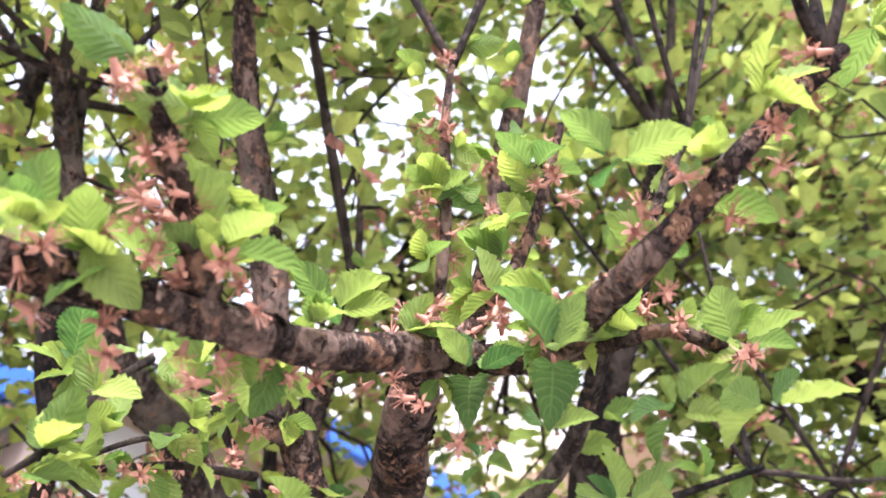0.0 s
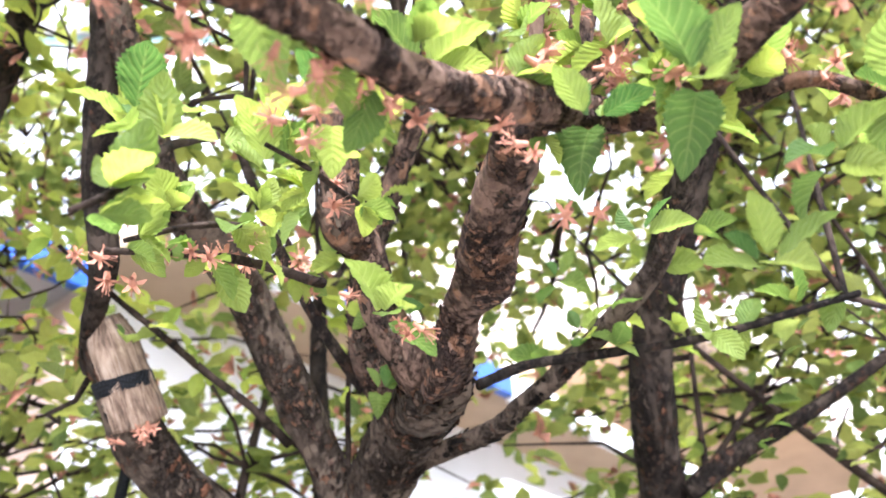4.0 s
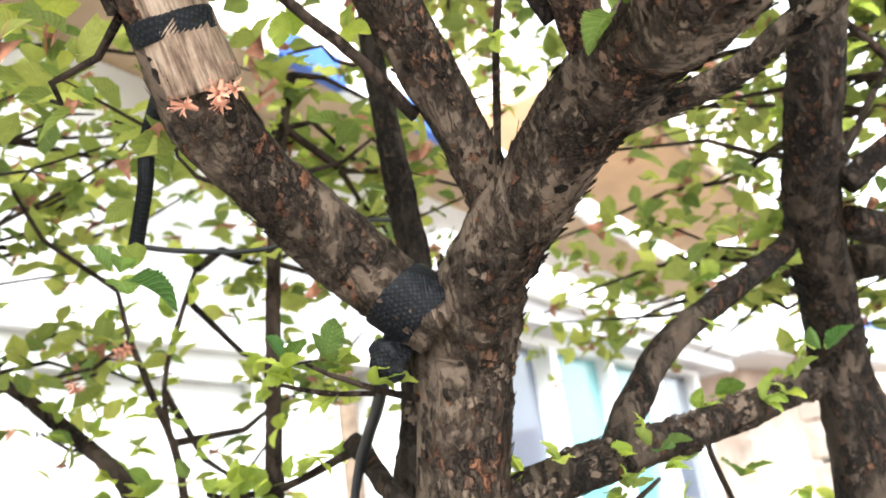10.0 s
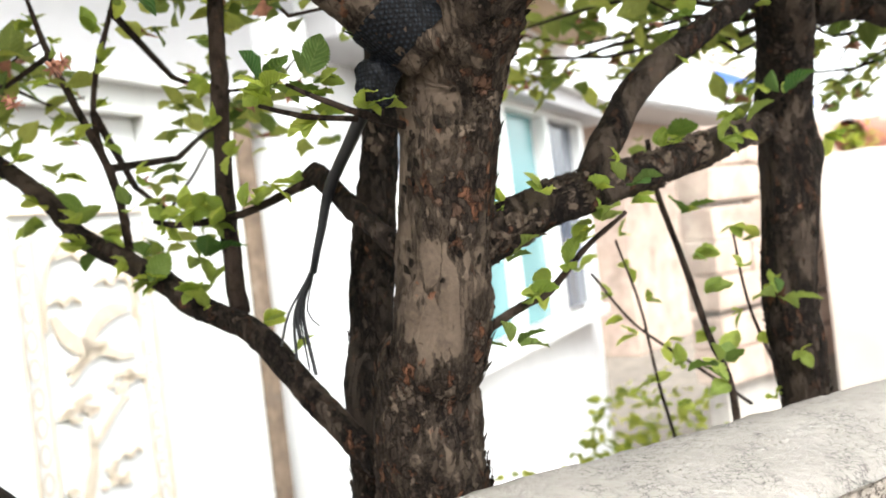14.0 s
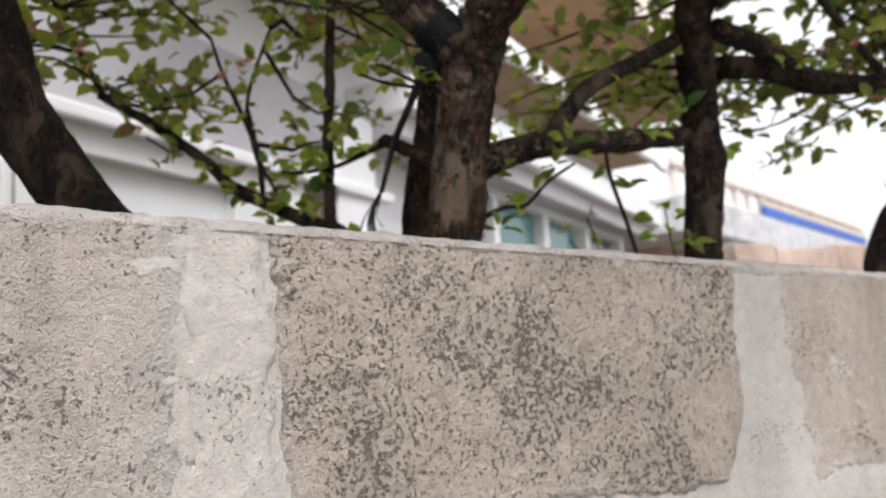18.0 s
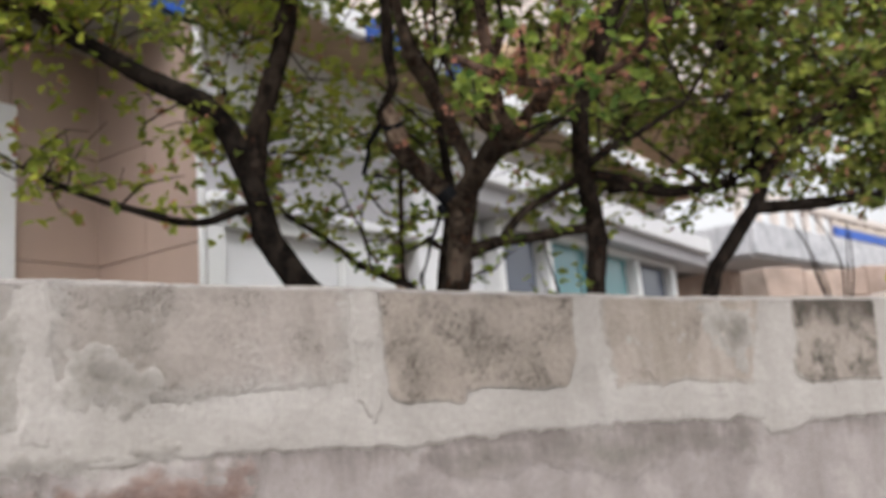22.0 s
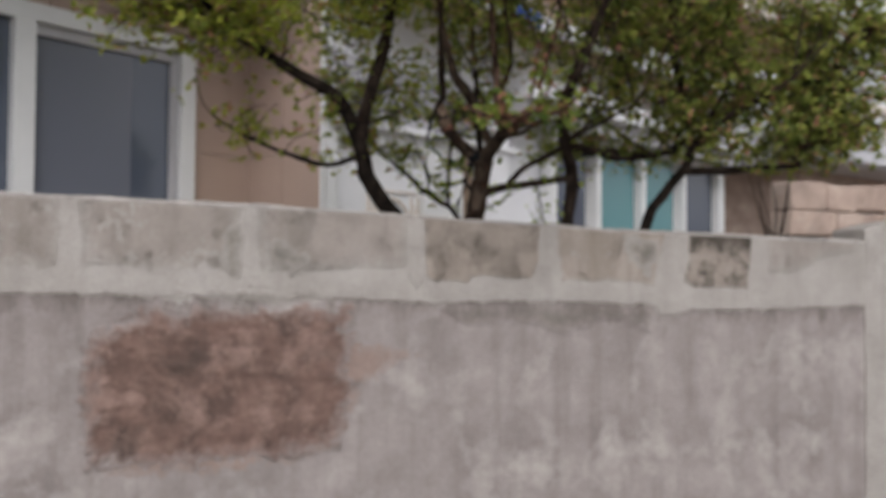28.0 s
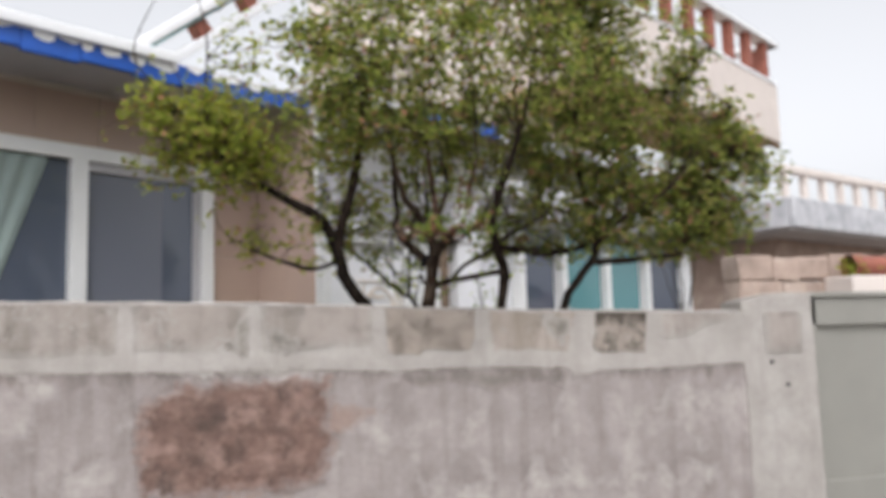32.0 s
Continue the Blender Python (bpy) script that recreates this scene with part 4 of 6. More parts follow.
# railing that climbs beside the stair to the upper terrace
stair_rail = thing("stair_railing", "white sloping parapet railing with red-brown posts", "railing")
stair_rail.matrix_world = HOUSE
m = pose(-0.93, 0.16, 2.98, 0, -39)
part("kerb", box((-0.02, -0.05, 0.0), (2.2, 0.05, 0.05), 0.008, m), M_WHITE, stair_rail)
part("cap", box((-0.1, -0.08, 0.15), (2.25, 0.08, 0.205), 0.01, m), M_WHITE, stair_rail, "white coping")
part("rail", box((-0.06, -0.02, 0.13), (2.2, 0.02, 0.15), 0.006, m), M_TEALRAIL, stair_rail, "pale teal painted rail under the coping")
for i in range(5):
    x = 0.36 + i * 0.4
    part("post", box((x - 0.045, -0.045, 0.05), (x + 0.045, 0.045, 0.13), 0.006, m), M_RUST, stair_rail)

# porch front: white relief door, pilasters, teal glazing, cornice
door = thing("door_1", "white panel door with tan relief of cranes and pines", "door", kind="structure")
door.matrix_world = HOUSE @ pose(0, -0.1, 0)


def dbox(name, lo, hi, m, bevel=0.004, label=""):
    return part(name, box(lo, hi, bevel), m, door, label)


dbox("leaf", (0.1, 0.14, 0.2), (0.74, 0.19, 2.12), M_WHITE)
dbox("frame", (0.02, 0.1, 0.2), (0.1, 0.2, 2.2), M_FRAME)
dbox("frame", (0.74, 0.1, 0.2), (1.08, 0.2, 2.2), M_FRAME)
dbox("frame", (0.1, 0.1, 2.12), (0.74, 0.2, 2.2), M_FRAME)
for x0 in (0.34, 0.67):
    dbox("relief_border", (x0, 0.13, 0.7), (x0 + 0.004, 0.142, 1.86), M_RELIEF, 0)
    dbox("relief_border", (x0 + 0.05, 0.13, 0.7), (x0 + 0.054, 0.142, 1.86), M_RELIEF, 0)
    for k in range(18):
        bm = bmesh.new()
        bmesh.ops.create_circle(bm, segments=12, radius=0.02)
        bmesh.ops.scale(bm, vec=(0.8, 1.3, 1), verts=bm.verts)
        ret = bmesh.ops.extrude_edge_only(bm, edges=bm.edges[:])
        vv = [g for g in ret["geom"] if isinstance(g, bmesh.types.BMVert)]
        bmesh.ops.scale(bm, vec=(0.68, 0.78, 1), verts=vv)
        bmesh.ops.transform(bm, matrix=pose(x0 + 0.027, 0.136, 0.74 + k * 0.062, 90), verts=bm.verts)
        part("relief_ring", bm, M_RELIEF, door)


def blob(cx, cz, rx, rz, seed, m=M_RELIEF, turn=0.0, name="relief"):
    pts = []
    for i in range(26):
        a = 2 * math.pi * i / 26
        w = 1 + 0.35 * noise.noise(Vector((math.cos(a) * 2.2, math.sin(a) * 2.2, seed)))
        x, z = rx * w * math.cos(a), rz * w * math.sin(a)
        c, s = math.cos(turn), math.sin(turn)
        pts.append((cx + x * c - z * s, cz + x * s + z * c))
    part(name, prism(pts, 0.132, 0.142), m, door)


strokes = random.Random(21)


def ink(points, width, name="relief"):
    """A raised brush stroke through the points (x, z), thick in the middle and fine at its ends."""
    q = spline([(x, 0, z, width) for x, z in points], 0.008)
    run = np.gradient(q[:, [0, 2]], axis=0)
    run /= np.maximum(np.linalg.norm(run, axis=1, keepdims=True), 1e-9)
    t = np.linspace(0, 1, len(q))
    w = (width * (0.25 + 0.75 * np.sin(np.pi * t) ** 0.6))[:, None] * 0.5
    side = np.stack([-run[:, 1], run[:, 0]], 1) * w
    a, b = q[:, [0, 2]] + side, q[:, [0, 2]] - side
    part(name, prism([tuple(p) for p in a] + [tuple(p) for p in b[::-1]], 0.132, 0.142), M_RELIEF, door)


# a crane in flight, clouds over it, and a pine with flat clumps of needles under it
ink([(0.425, 1.655), (0.46, 1.6), (0.52, 1.57), (0.57, 1.575)], 0.04, "crane_wing")
ink([(0.5, 1.565), (0.53, 1.615), (0.58, 1.645), (0.645, 1.65)], 0.042, "crane_wing")
ink([(0.45, 1.5), (0.5, 1.548), (0.55, 1.56), (0.6, 1.54), (0.65, 1.535)], 0.026, "crane_body")
ink([(0.44, 1.53), (0.47, 1.535), (0.51, 1.555)], 0.022, "crane_tail")
for cx, cz, wd in ((0.6, 1.715, 0.11), (0.46, 1.68, 0.1), (0.52, 1.78, 0.15), (0.6, 1.3, 0.08)):
    ink([(cx - wd / 2, cz), (cx - wd / 6, cz + 0.012), (cx, cz - 0.004), (cx + wd / 5, cz + 0.012), (cx + wd / 2, cz - 0.004)], 0.013, "cloud")
ink([(0.46, 0.9), (0.475, 1.05), (0.455, 1.2), (0.49, 1.32), (0.49, 1.4)], 0.036, "pine_trunk")
ink([(0.488, 1.34), (0.53, 1.38), (0.57, 1.42), (0.615, 1.44)], 0.02, "pine_branch")
ink([(0.46, 1.14), (0.42, 1.18), (0.4, 1.2)], 0.018, "pine_branch")
ink([(0.47, 1.08), (0.53, 1.12), (0.58, 1.13)], 0.018, "pine_branch")
for cx, cz, spread in ((0.445, 1.435, 0.05), (0.615, 1.485, 0.05), (0.425, 1.225, 0.045), (0.59, 1.16, 0.05), (0.55, 1.27, 0.035), (0.43, 1.02, 0.05), (0.56, 0.97, 0.055)):
    for _ in range(9):
        blob(cx + strokes.gauss(0, spread * 0.6), cz + strokes.gauss(0, spread * 0.35), spread * strokes.uniform(0.22, 0.45), 0.006 + 0.005 * strokes.random(), strokes.random() * 9, turn=strokes.uniform(-0.5, 0.5), name="pine_clump")
ink([(0.405, 1.62), (0.412, 1.72), (0.44, 1.79), (0.53, 1.845), (0.62, 1.8), (0.655, 1.72), (0.662, 1.62)], 0.012, "arch")
dbox("relief_border", (0.34, 0.13, 1.88), (0.724, 0.142, 1.886), M_RELIEF, 0)
hbox("pilaster", (1.09, 0.00, 0.2), (1.17, 0.11, 2.2), M_STRIP, 0.006, None, "brown patterned tile strip")
hbox("panel", (0.02, 0.02, 2.2), (1.6, 0.11, 2.56), M_GREY, 0.004, None, "grey panel over the door")
hbox("cornice", (0.02, -0.04, 2.19), (1.6, 0.11, 2.23), M_WHITE, 0.008)
hbox("pilaster", (1.25, -0.02, 0.2), (1.5, 0.11, 2.5), M_WHITE, 0.01)
hbox("cornice", (1.5, -0.20, 2.52), (5.25, 0.11, 2.66), M_WHITE, 0.015)
hbox("cornice", (1.5, -0.14, 2.42), (5.25, 0.11, 2.52), M_GREY, 0.01)
glaz = thing("window_2", "white-framed teal tinted sliding windows of the porch", "window", kind="structure")
glaz.matrix_world = HOUSE @ pose(0, -0.13, 0)
for x0, wd, m in ((2.0, 0.52, M_PANE), (2.58, 0.66, M_TEAL), (3.26, 0.66, M_TEAL), (3.98, 0.72, M_PANE)):
    stile = part("frame", box((x0, 0.12, 1.15), (x0 + 0.06, 0.22, 2.42), 0.004), M_FRAME, glaz)
    part("pane", box((x0 + 0.06, 0.185, 1.2), (x0 + wd, 0.19, 2.38), 0), m, stile)
part("frame", box((4.72, 0.12, 1.15), (4.8, 0.22, 2.42), 0.004), M_FRAME, glaz)
part("frame", box((2.0, 0.115, 2.38), (4.8, 0.22, 2.44), 0.004), M_FRAME, glaz)
part("sill", box((1.95, 0.08, 1.1), (4.84, 0.22, 1.16), 0.006), M_FRAME, glaz)

# balcony of the upper floor
balcony = thing("balcony", "cream balcony with red-brown posts and white cap", "balcony")
balcony.matrix_world = HOUSE
part("slab", box((2.6, -0.5, 3.6), (6.24, 0.6, 3.68), 0.01), M_SOFFIT, balcony, "tan underside boards")
part("front_panel", box((2.6, -0.52, 3.62), (6.26, -0.44, 4.27), 0.01), M_PALE, balcony)
part("side_panel", box((6.18, -0.44, 3.62), (6.26, 0.6, 4.27), 0.01), M_PALE, balcony)
parapet(2.6, -0.48, 6.22, -0.48, 4.27, 0.5, 8, balcony)
parapet(6.22, -0.48, 6.22, 0.6, 4.27, 0.5, 3, balcony)
for i in range(45):
    part("dentil", box((2.62 + i * 0.082, -0.5, 3.56), (2.66 + i * 0.082, -0.46, 3.602), 0.003), M_STRIP, balcony)
hbox("upper_wall", (2.4, 0.6, 3.02), (4.3, 3.0, 5.2), M_PALE)

# ---- neighbours beyond the gate ----
neighbour = thing("neighbour_house", "low neighbour house with mottled grey canopy and white roof railing", "house")
neighbour.matrix_world = pose(7.7, 6.6, 0, 0, 0, 19)
part("wall", box((0.4, 0.5, 0), (9, 4, 2.98), 0.01), M_STONE, neighbour)
part("canopy", box((-0.35, -0.2, 2.96), (9, 0.9, 3.06), 0.02), M_GREY, neighbour)
part("fascia", box((-0.35, -0.26, 3.0), (9, -0.2, 3.42), 0.015), M_MOTTLE, neighbour, "white fascia mottled with grey mould")
part("fascia", box((-0.41, -0.2, 3.0), (-0.35, 2.9, 3.42), 0.015), M_MOTTLE, neighbour, "white fascia mottled with grey mould")
part("roof_slab", box((-0.35, -0.2, 3.38), (9, 4, 3.43), 0.01), M_GREY, neighbour)
part("rail", box((-0.1, 0.0, 3.86), (9, 0.16, 3.97), 0.02), M_PALE, neighbour)
for i in range(18):
    part("post", box((0.0 + i * 0.52, 0.03, 3.43), (0.09 + i * 0.52, 0.13, 3.86), 0.01), M_PALE, neighbour)
part("stripe", box((3.0, -0.02, 3.56), (9, 0.028, 3.7), 0.008), M_BLUE, neighbour, "blue painted board")
part("stripe", box((3.0, -0.02, 3.705), (9, 0.028, 3.78), 0.008), M_CREAM, neighbour, "pale yellow board")
side_wall = thing("wall_yard", "pinkish rough stone yard boundary wall", "wall", kind="structure")
stones = random.Random(9)
part("core", box((3.9, 2.84, 0), (8.5, 2.98, 2.05), 0.01), M_MORTAR, side_wall)
for row in range(7):
    x, z0, z1 = 3.85, 0.75 + row * 0.2, 0.94 + row * 0.2
    while x < 8.4:
        w = stones.uniform(0.22, 0.5)
        lift = 0.018 * (x - 3.9) + stones.uniform(-0.012, 0.012)
        bm = box((x, 2.78 - stones.uniform(0, 0.025), z0 + lift), (x + w - 0.006, 3.0, z1 + lift + (0.05 * stones.random() if row == 6 else 0)), 0.016)
        for v in bm.verts:
            v.co += 0.018 * noise.noise_vector(v.co * 7)
        part("stone", bm, M_STONE, side_wall, smooth=False)
        x += w
ledge = part("pipe_ledge", box((4.62, 2.3, 0), (7.6, 2.62, 1.955), 0.015), M_PALE)
tagged(ledge, "pale plastered low wall before the stone wall", "wall", kind="structure")
pipe = thing("clay_pipe", "red-brown clay pipe lying on the low wall", "pipe", (4.95, 2.46, 2.045))
bm = bmesh.new()
bmesh.ops.create_cone(bm, cap_ends=False, segments=24, radius1=0.088, radius2=0.088, depth=2.4, matrix=pose(1.0, 0, 0, 0, 90))
bmesh.ops.create_cone(bm, cap_ends=False, segments=24, radius1=0.07, radius2=0.07, depth=2.4, matrix=pose(1.0, 0, 0, 0, 90))
part("tube", bm, M_RUST, pipe, smooth=True)
bm = bmesh.new()
bmesh.ops.create_cone(bm, cap_ends=False, segments=24, radius1=0.1, radius2=0.1, depth=0.12, matrix=pose(-0.15, 0, 0, 0, 90))
part("collar", bm, M_RUST, pipe, smooth=True)
far = part("backdrop", box((-60, 60, 0), (60, 61, 3.5)), M_CREAM)
tagged(far, "pale distant row of houses", "backdrop", kind="structure")
street_wall = part("wall_south", box((-14, -9.2, 0), (14, -9, 2.6)), M_CREAM)
tagged(street_wall, "plain plastered wall across the street", "wall", kind="structure")

# ---- cherry shrubs ----
# control points of each limb: x, y, z, radius
BOUGHS = {
    "trunk": [(0.253, 0.227, 0.300, 0.0480), (0.253, 0.207, 1.300, 0.0400), (0.253, 0.207, 1.611, 0.0311), (0.257, 0.189, 1.667, 0.0271), (0.260, 0.178, 1.727, 0.0248), (0.264, 0.169, 1.777, 0.0257), (0.267, 0.164, 1.811, 0.0298), (0.264, 0.122, 1.845, 0.0228), (0.276, 0.081, 1.876, 0.0215), (0.282, 0.048, 1.898, 0.0225), (0.284, -0.000, 1.908, 0.0211), (0.278, -0.047, 1.904, 0.0205), (0.275, -0.067, 1.904, 0.0180), (0.272, -0.081, 1.903, 0.0090)],
    "r1": [(0.280, -0.049, 1.906, 0.0185), (0.276, -0.065, 1.903, 0.0159), (0.268, -0.099, 1.901, 0.0123), (0.266, -0.121, 1.916, 0.0103), (0.258, -0.168, 1.911, 0.0140), (0.247, -0.218, 1.920, 0.0115), (0.236, -0.265, 1.918, 0.0104)],
    "front_l": [(0.239, -0.281, 1.912, 0.0084), (0.205, -0.286, 1.902, 0.0078), (0.174, -0.299, 1.891, 0.0070), (0.139, -0.322, 1.880, 0.0065), (0.097, -0.327, 1.882, 0.0064), (0.065, -0.330, 1.886, 0.0066), (0.016, -0.326, 1.906, 0.0050)],
    "front_r": [(0.236, -0.275, 1.914, 0.0083), (0.261, -0.286, 1.907, 0.0061), (0.278, -0.309, 1.901, 0.0056), (0.278, -0.336, 1.902, 0.0063), (0.283, -0.367, 1.904, 0.0058), (0.293, -0.391, 1.913, 0.0048), (0.304, -0.413, 1.926, 0.0040), (0.335, -0.442, 1.956, 0.0029)],
    "front_r2": [(0.272, -0.296, 1.905, 0.0042), (0.298, -0.308, 1.906, 0.0035), (0.322, -0.325, 1.908, 0.0030), (0.350, -0.333, 1.895, 0.0027)],
    "front_u1": [(0.139, -0.320, 1.882, 0.0044), (0.131, -0.332, 1.891, 0.0040), (0.124, -0.344, 1.903, 0.0035), (0.115, -0.358, 1.915, 0.0029), (0.105, -0.373, 1.936, 0.0021)],
    "front_u2": [(0.244, -0.279, 1.916, 0.0038), (0.264, -0.286, 1.939, 0.0037), (0.279, -0.295, 1.968, 0.0031), (0.288, -0.307, 1.996, 0.0026), (0.295, -0.323, 2.029, 0.0019)],
    "front_u3": [(0.256, -0.237, 1.957, 0.0028), (0.260, -0.247, 2.001, 0.0032), (0.259, -0.261, 2.037, 0.0030), (0.256, -0.272, 2.069, 0.0027), (0.257, -0.292, 2.112, 0.0019)],
    "r3": [(0.304, -0.187, 2.004, 0.0066), (0.314, -0.208, 2.060, 0.0076), (0.316, -0.227, 2.101, 0.0074), (0.322, -0.249, 2.142, 0.0071), (0.332, -0.281, 2.212, 0.0056)],
    "l1": [(0.274, -0.045, 1.898, 0.0090), (0.259, -0.064, 1.906, 0.0118), (0.237, -0.075, 1.935, 0.0114), (0.223, -0.082, 1.973, 0.0113), (0.206, -0.097, 1.975, 0.0117), (0.201, -0.110, 2.011, 0.0109), (0.190, -0.122, 2.083, 0.0104), (0.173, -0.143, 2.136, 0.0094), (0.157, -0.171, 2.197, 0.0084), (0.143, -0.203, 2.278, 0.0060)],
    "crotch_limb": [(0.264, 0.108, 1.871, 0.0115), (0.255, 0.104, 1.896, 0.0140), (0.234, 0.097, 1.934, 0.0144), (0.208, 0.092, 1.980, 0.0156), (0.175, 0.084, 2.036, 0.0155), (0.108, 0.019, 2.074, 0.0139), (0.083, -0.005, 2.126, 0.0106), (0.052, -0.027, 2.204, 0.0092), (0.024, -0.059, 2.293, 0.0076)],
    "cut_limb": [(0.247, 0.151, 1.822, 0.0196), (0.216, 0.156, 1.846, 0.0197), (0.184, 0.155, 1.874, 0.0197), (0.147, 0.147, 1.904, 0.0184), (0.122, 0.139, 1.928, 0.0192), (0.107, 0.124, 1.954, 0.0187), (0.092, 0.109, 1.979, 0.0170), (0.084, 0.097, 1.994, 0.0143)],
    "strip": [(0.082, 0.124, 1.970, 0.0054), (0.076, 0.111, 1.983, 0.0056), (0.080, 0.046, 2.013, 0.0096), (0.068, 0.030, 2.062, 0.0111), (0.061, 0.010, 2.112, 0.0113), (0.051, -0.014, 2.188, 0.0089), (0.042, -0.040, 2.284, 0.0064)],
    "rb": [(0.294, 0.041, 1.890, 0.0068), (0.315, 0.021, 1.896, 0.0068), (0.337, -0.002, 1.902, 0.0067), (0.351, -0.026, 1.914, 0.0064), (0.364, -0.049, 1.924, 0.0060), (0.390, -0.116, 1.955, 0.0067), (0.396, -0.155, 1.984, 0.0058), (0.396, -0.194, 2.017, 0.0047), (0.407, -0.250, 2.065, 0.0036), (0.420, -0.293, 2.113, 0.0025)],
    "rb2": [(0.300, -0.059, 1.903, 0.0032), (0.334, -0.062, 1.919, 0.0029), (0.377, -0.077, 1.925, 0.0029), (0.422, -0.093, 1.930, 0.0027), (0.460, -0.107, 1.938, 0.0027), (0.538, -0.138, 1.959, 0.0022)],
    "limb3": [(0.276, 0.024, 1.909, 0.0060), (0.266, 0.013, 1.918, 0.0086), (0.251, 0.002, 1.943, 0.0094), (0.244, -0.009, 1.977, 0.0098), (0.246, -0.022, 2.015, 0.0091), (0.257, -0.044, 2.058, 0.0081), (0.272, -0.065, 2.118, 0.0065)],
    "limb4": [(0.253, 0.020, 1.929, 0.0039), (0.220, 0.012, 1.970, 0.0039), (0.199, 0.010, 2.007, 0.0036), (0.178, 0.008, 2.047, 0.0034), (0.157, 0.010, 2.103, 0.0026)],
    "right_trunk": [(0.613, 0.218, 0.300, 0.0320), (0.603, 0.198, 1.300, 0.0280), (0.603, 0.198, 1.556, 0.0185), (0.606, 0.204, 1.643, 0.0210), (0.620, 0.202, 1.732, 0.0225), (0.620, 0.199, 1.808, 0.0214), (0.571, 0.154, 1.890, 0.0204), (0.549, 0.124, 1.933, 0.0196), (0.531, 0.090, 1.981, 0.0189), (0.527, 0.065, 2.032, 0.0182), (0.535, 0.024, 2.098, 0.0192), (0.546, -0.019, 2.164, 0.0180), (0.566, -0.066, 2.247, 0.0144), (0.591, -0.109, 2.352, 0.0103)],
    "rt_a": [(0.568, 0.116, 1.909, 0.0073), (0.605, 0.090, 1.937, 0.0070), (0.677, 0.050, 1.975, 0.0063), (0.761, -0.008, 2.031, 0.0046)],
    "rt_b": [(0.585, 0.133, 1.889, 0.0113), (0.673, 0.141, 1.882, 0.0111), (0.778, 0.148, 1.859, 0.0108), (0.928, 0.134, 1.872, 0.0090)],
    "rt_c": [(0.683, 0.212, 1.884, 0.0150), (0.762, 0.206, 1.891, 0.0143), (0.863, 0.197, 1.879, 0.0130), (1.036, 0.174, 1.899, 0.0107)],
    "big_branch": [(0.271, 0.177, 1.714, 0.0137), (0.295, 0.170, 1.726, 0.0142), (0.322, 0.166, 1.735, 0.0133), (0.360, 0.163, 1.743, 0.0122), (0.433, 0.173, 1.754, 0.0113), (0.514, 0.189, 1.770, 0.0109), (0.610, 0.207, 1.785, 0.0103)],
    "big_up": [(0.347, 0.160, 1.738, 0.0092), (0.377, 0.162, 1.773, 0.0098), (0.422, 0.166, 1.812, 0.0092), (0.490, 0.165, 1.848, 0.0081), (0.561, 0.163, 1.889, 0.0072), (0.634, 0.158, 1.954, 0.0057)],
    "back_trunk": [(0.260, 0.307, 0.300, 0.0300), (0.260, 0.287, 1.300, 0.0200), (0.260, 0.287, 1.599, 0.0150), (0.270, 0.290, 1.662, 0.0145), (0.282, 0.291, 1.734, 0.0144), (0.295, 0.291, 1.793, 0.0124), (0.293, 0.265, 1.888, 0.0111), (0.289, 0.264, 1.930, 0.0105), (0.283, 0.260, 1.985, 0.0094), (0.278, 0.262, 2.055, 0.0085), (0.276, 0.256, 2.141, 0.0070)],
    "low_left": [(0.244, 0.250, 1.591, 0.0088), (0.234, 0.268, 1.612, 0.0084), (0.221, 0.295, 1.641, 0.0082), (0.206, 0.328, 1.677, 0.0082), (0.186, 0.371, 1.698, 0.0078), (0.168, 0.431, 1.727, 0.0077), (0.138, 0.475, 1.757, 0.0073), (0.121, 0.510, 1.792, 0.0068), (0.081, 0.559, 1.842, 0.0061), (0.024, 0.632, 1.904, 0.0049)],
    "stem": [(0.214, 0.371, 1.688, 0.0066), (0.214, 0.373, 1.768, 0.0062), (0.217, 0.367, 1.846, 0.0059), (0.224, 0.371, 1.927, 0.0056), (0.233, 0.374, 1.998, 0.0048), (0.254, 0.379, 2.101, 0.0037)],
    "stub": [(0.248, 0.187, 1.710, 0.0063), (0.238, 0.212, 1.733, 0.0055), (0.246, 0.266, 1.758, 0.0062), (0.256, 0.313, 1.778, 0.0073)],
    "stub_twig": [(0.257, 0.306, 1.775, 0.0041), (0.242, 0.317, 1.768, 0.0030), (0.214, 0.349, 1.756, 0.0026), (0.185, 0.381, 1.754, 0.0023), (0.172, 0.402, 1.759, 0.0016)],
    "twig_a": [(0.165, 0.445, 1.733, 0.0033), (0.160, 0.446, 1.790, 0.0031), (0.144, 0.454, 1.842, 0.0029), (0.131, 0.474, 1.892, 0.0025), (0.123, 0.489, 1.939, 0.0017)],
    "twig_b": [(0.165, 0.444, 1.760, 0.0025), (0.154, 0.460, 1.846, 0.0021), (0.171, 0.445, 1.919, 0.0019), (0.179, 0.438, 1.943, 0.0015)],
    "twig_r": [(0.286, 0.181, 1.671, 0.0028), (0.308, 0.177, 1.680, 0.0025), (0.339, 0.187, 1.685, 0.0023), (0.361, 0.176, 1.708, 0.0017), (0.390, 0.167, 1.727, 0.0014)],
    "twig_r2": [(0.509, 0.193, 1.499, 0.0032), (0.521, 0.204, 1.587, 0.0029), (0.518, 0.217, 1.628, 0.0027), (0.513, 0.230, 1.688, 0.0025), (0.508, 0.243, 1.742, 0.0024), (0.512, 0.250, 1.782, 0.0020)],
    "twig_l": [(0.240, 0.171, 1.784, 0.0023), (0.217, 0.175, 1.791, 0.0020), (0.192, 0.179, 1.801, 0.0015), (0.181, 0.187, 1.809, 0.0010)],
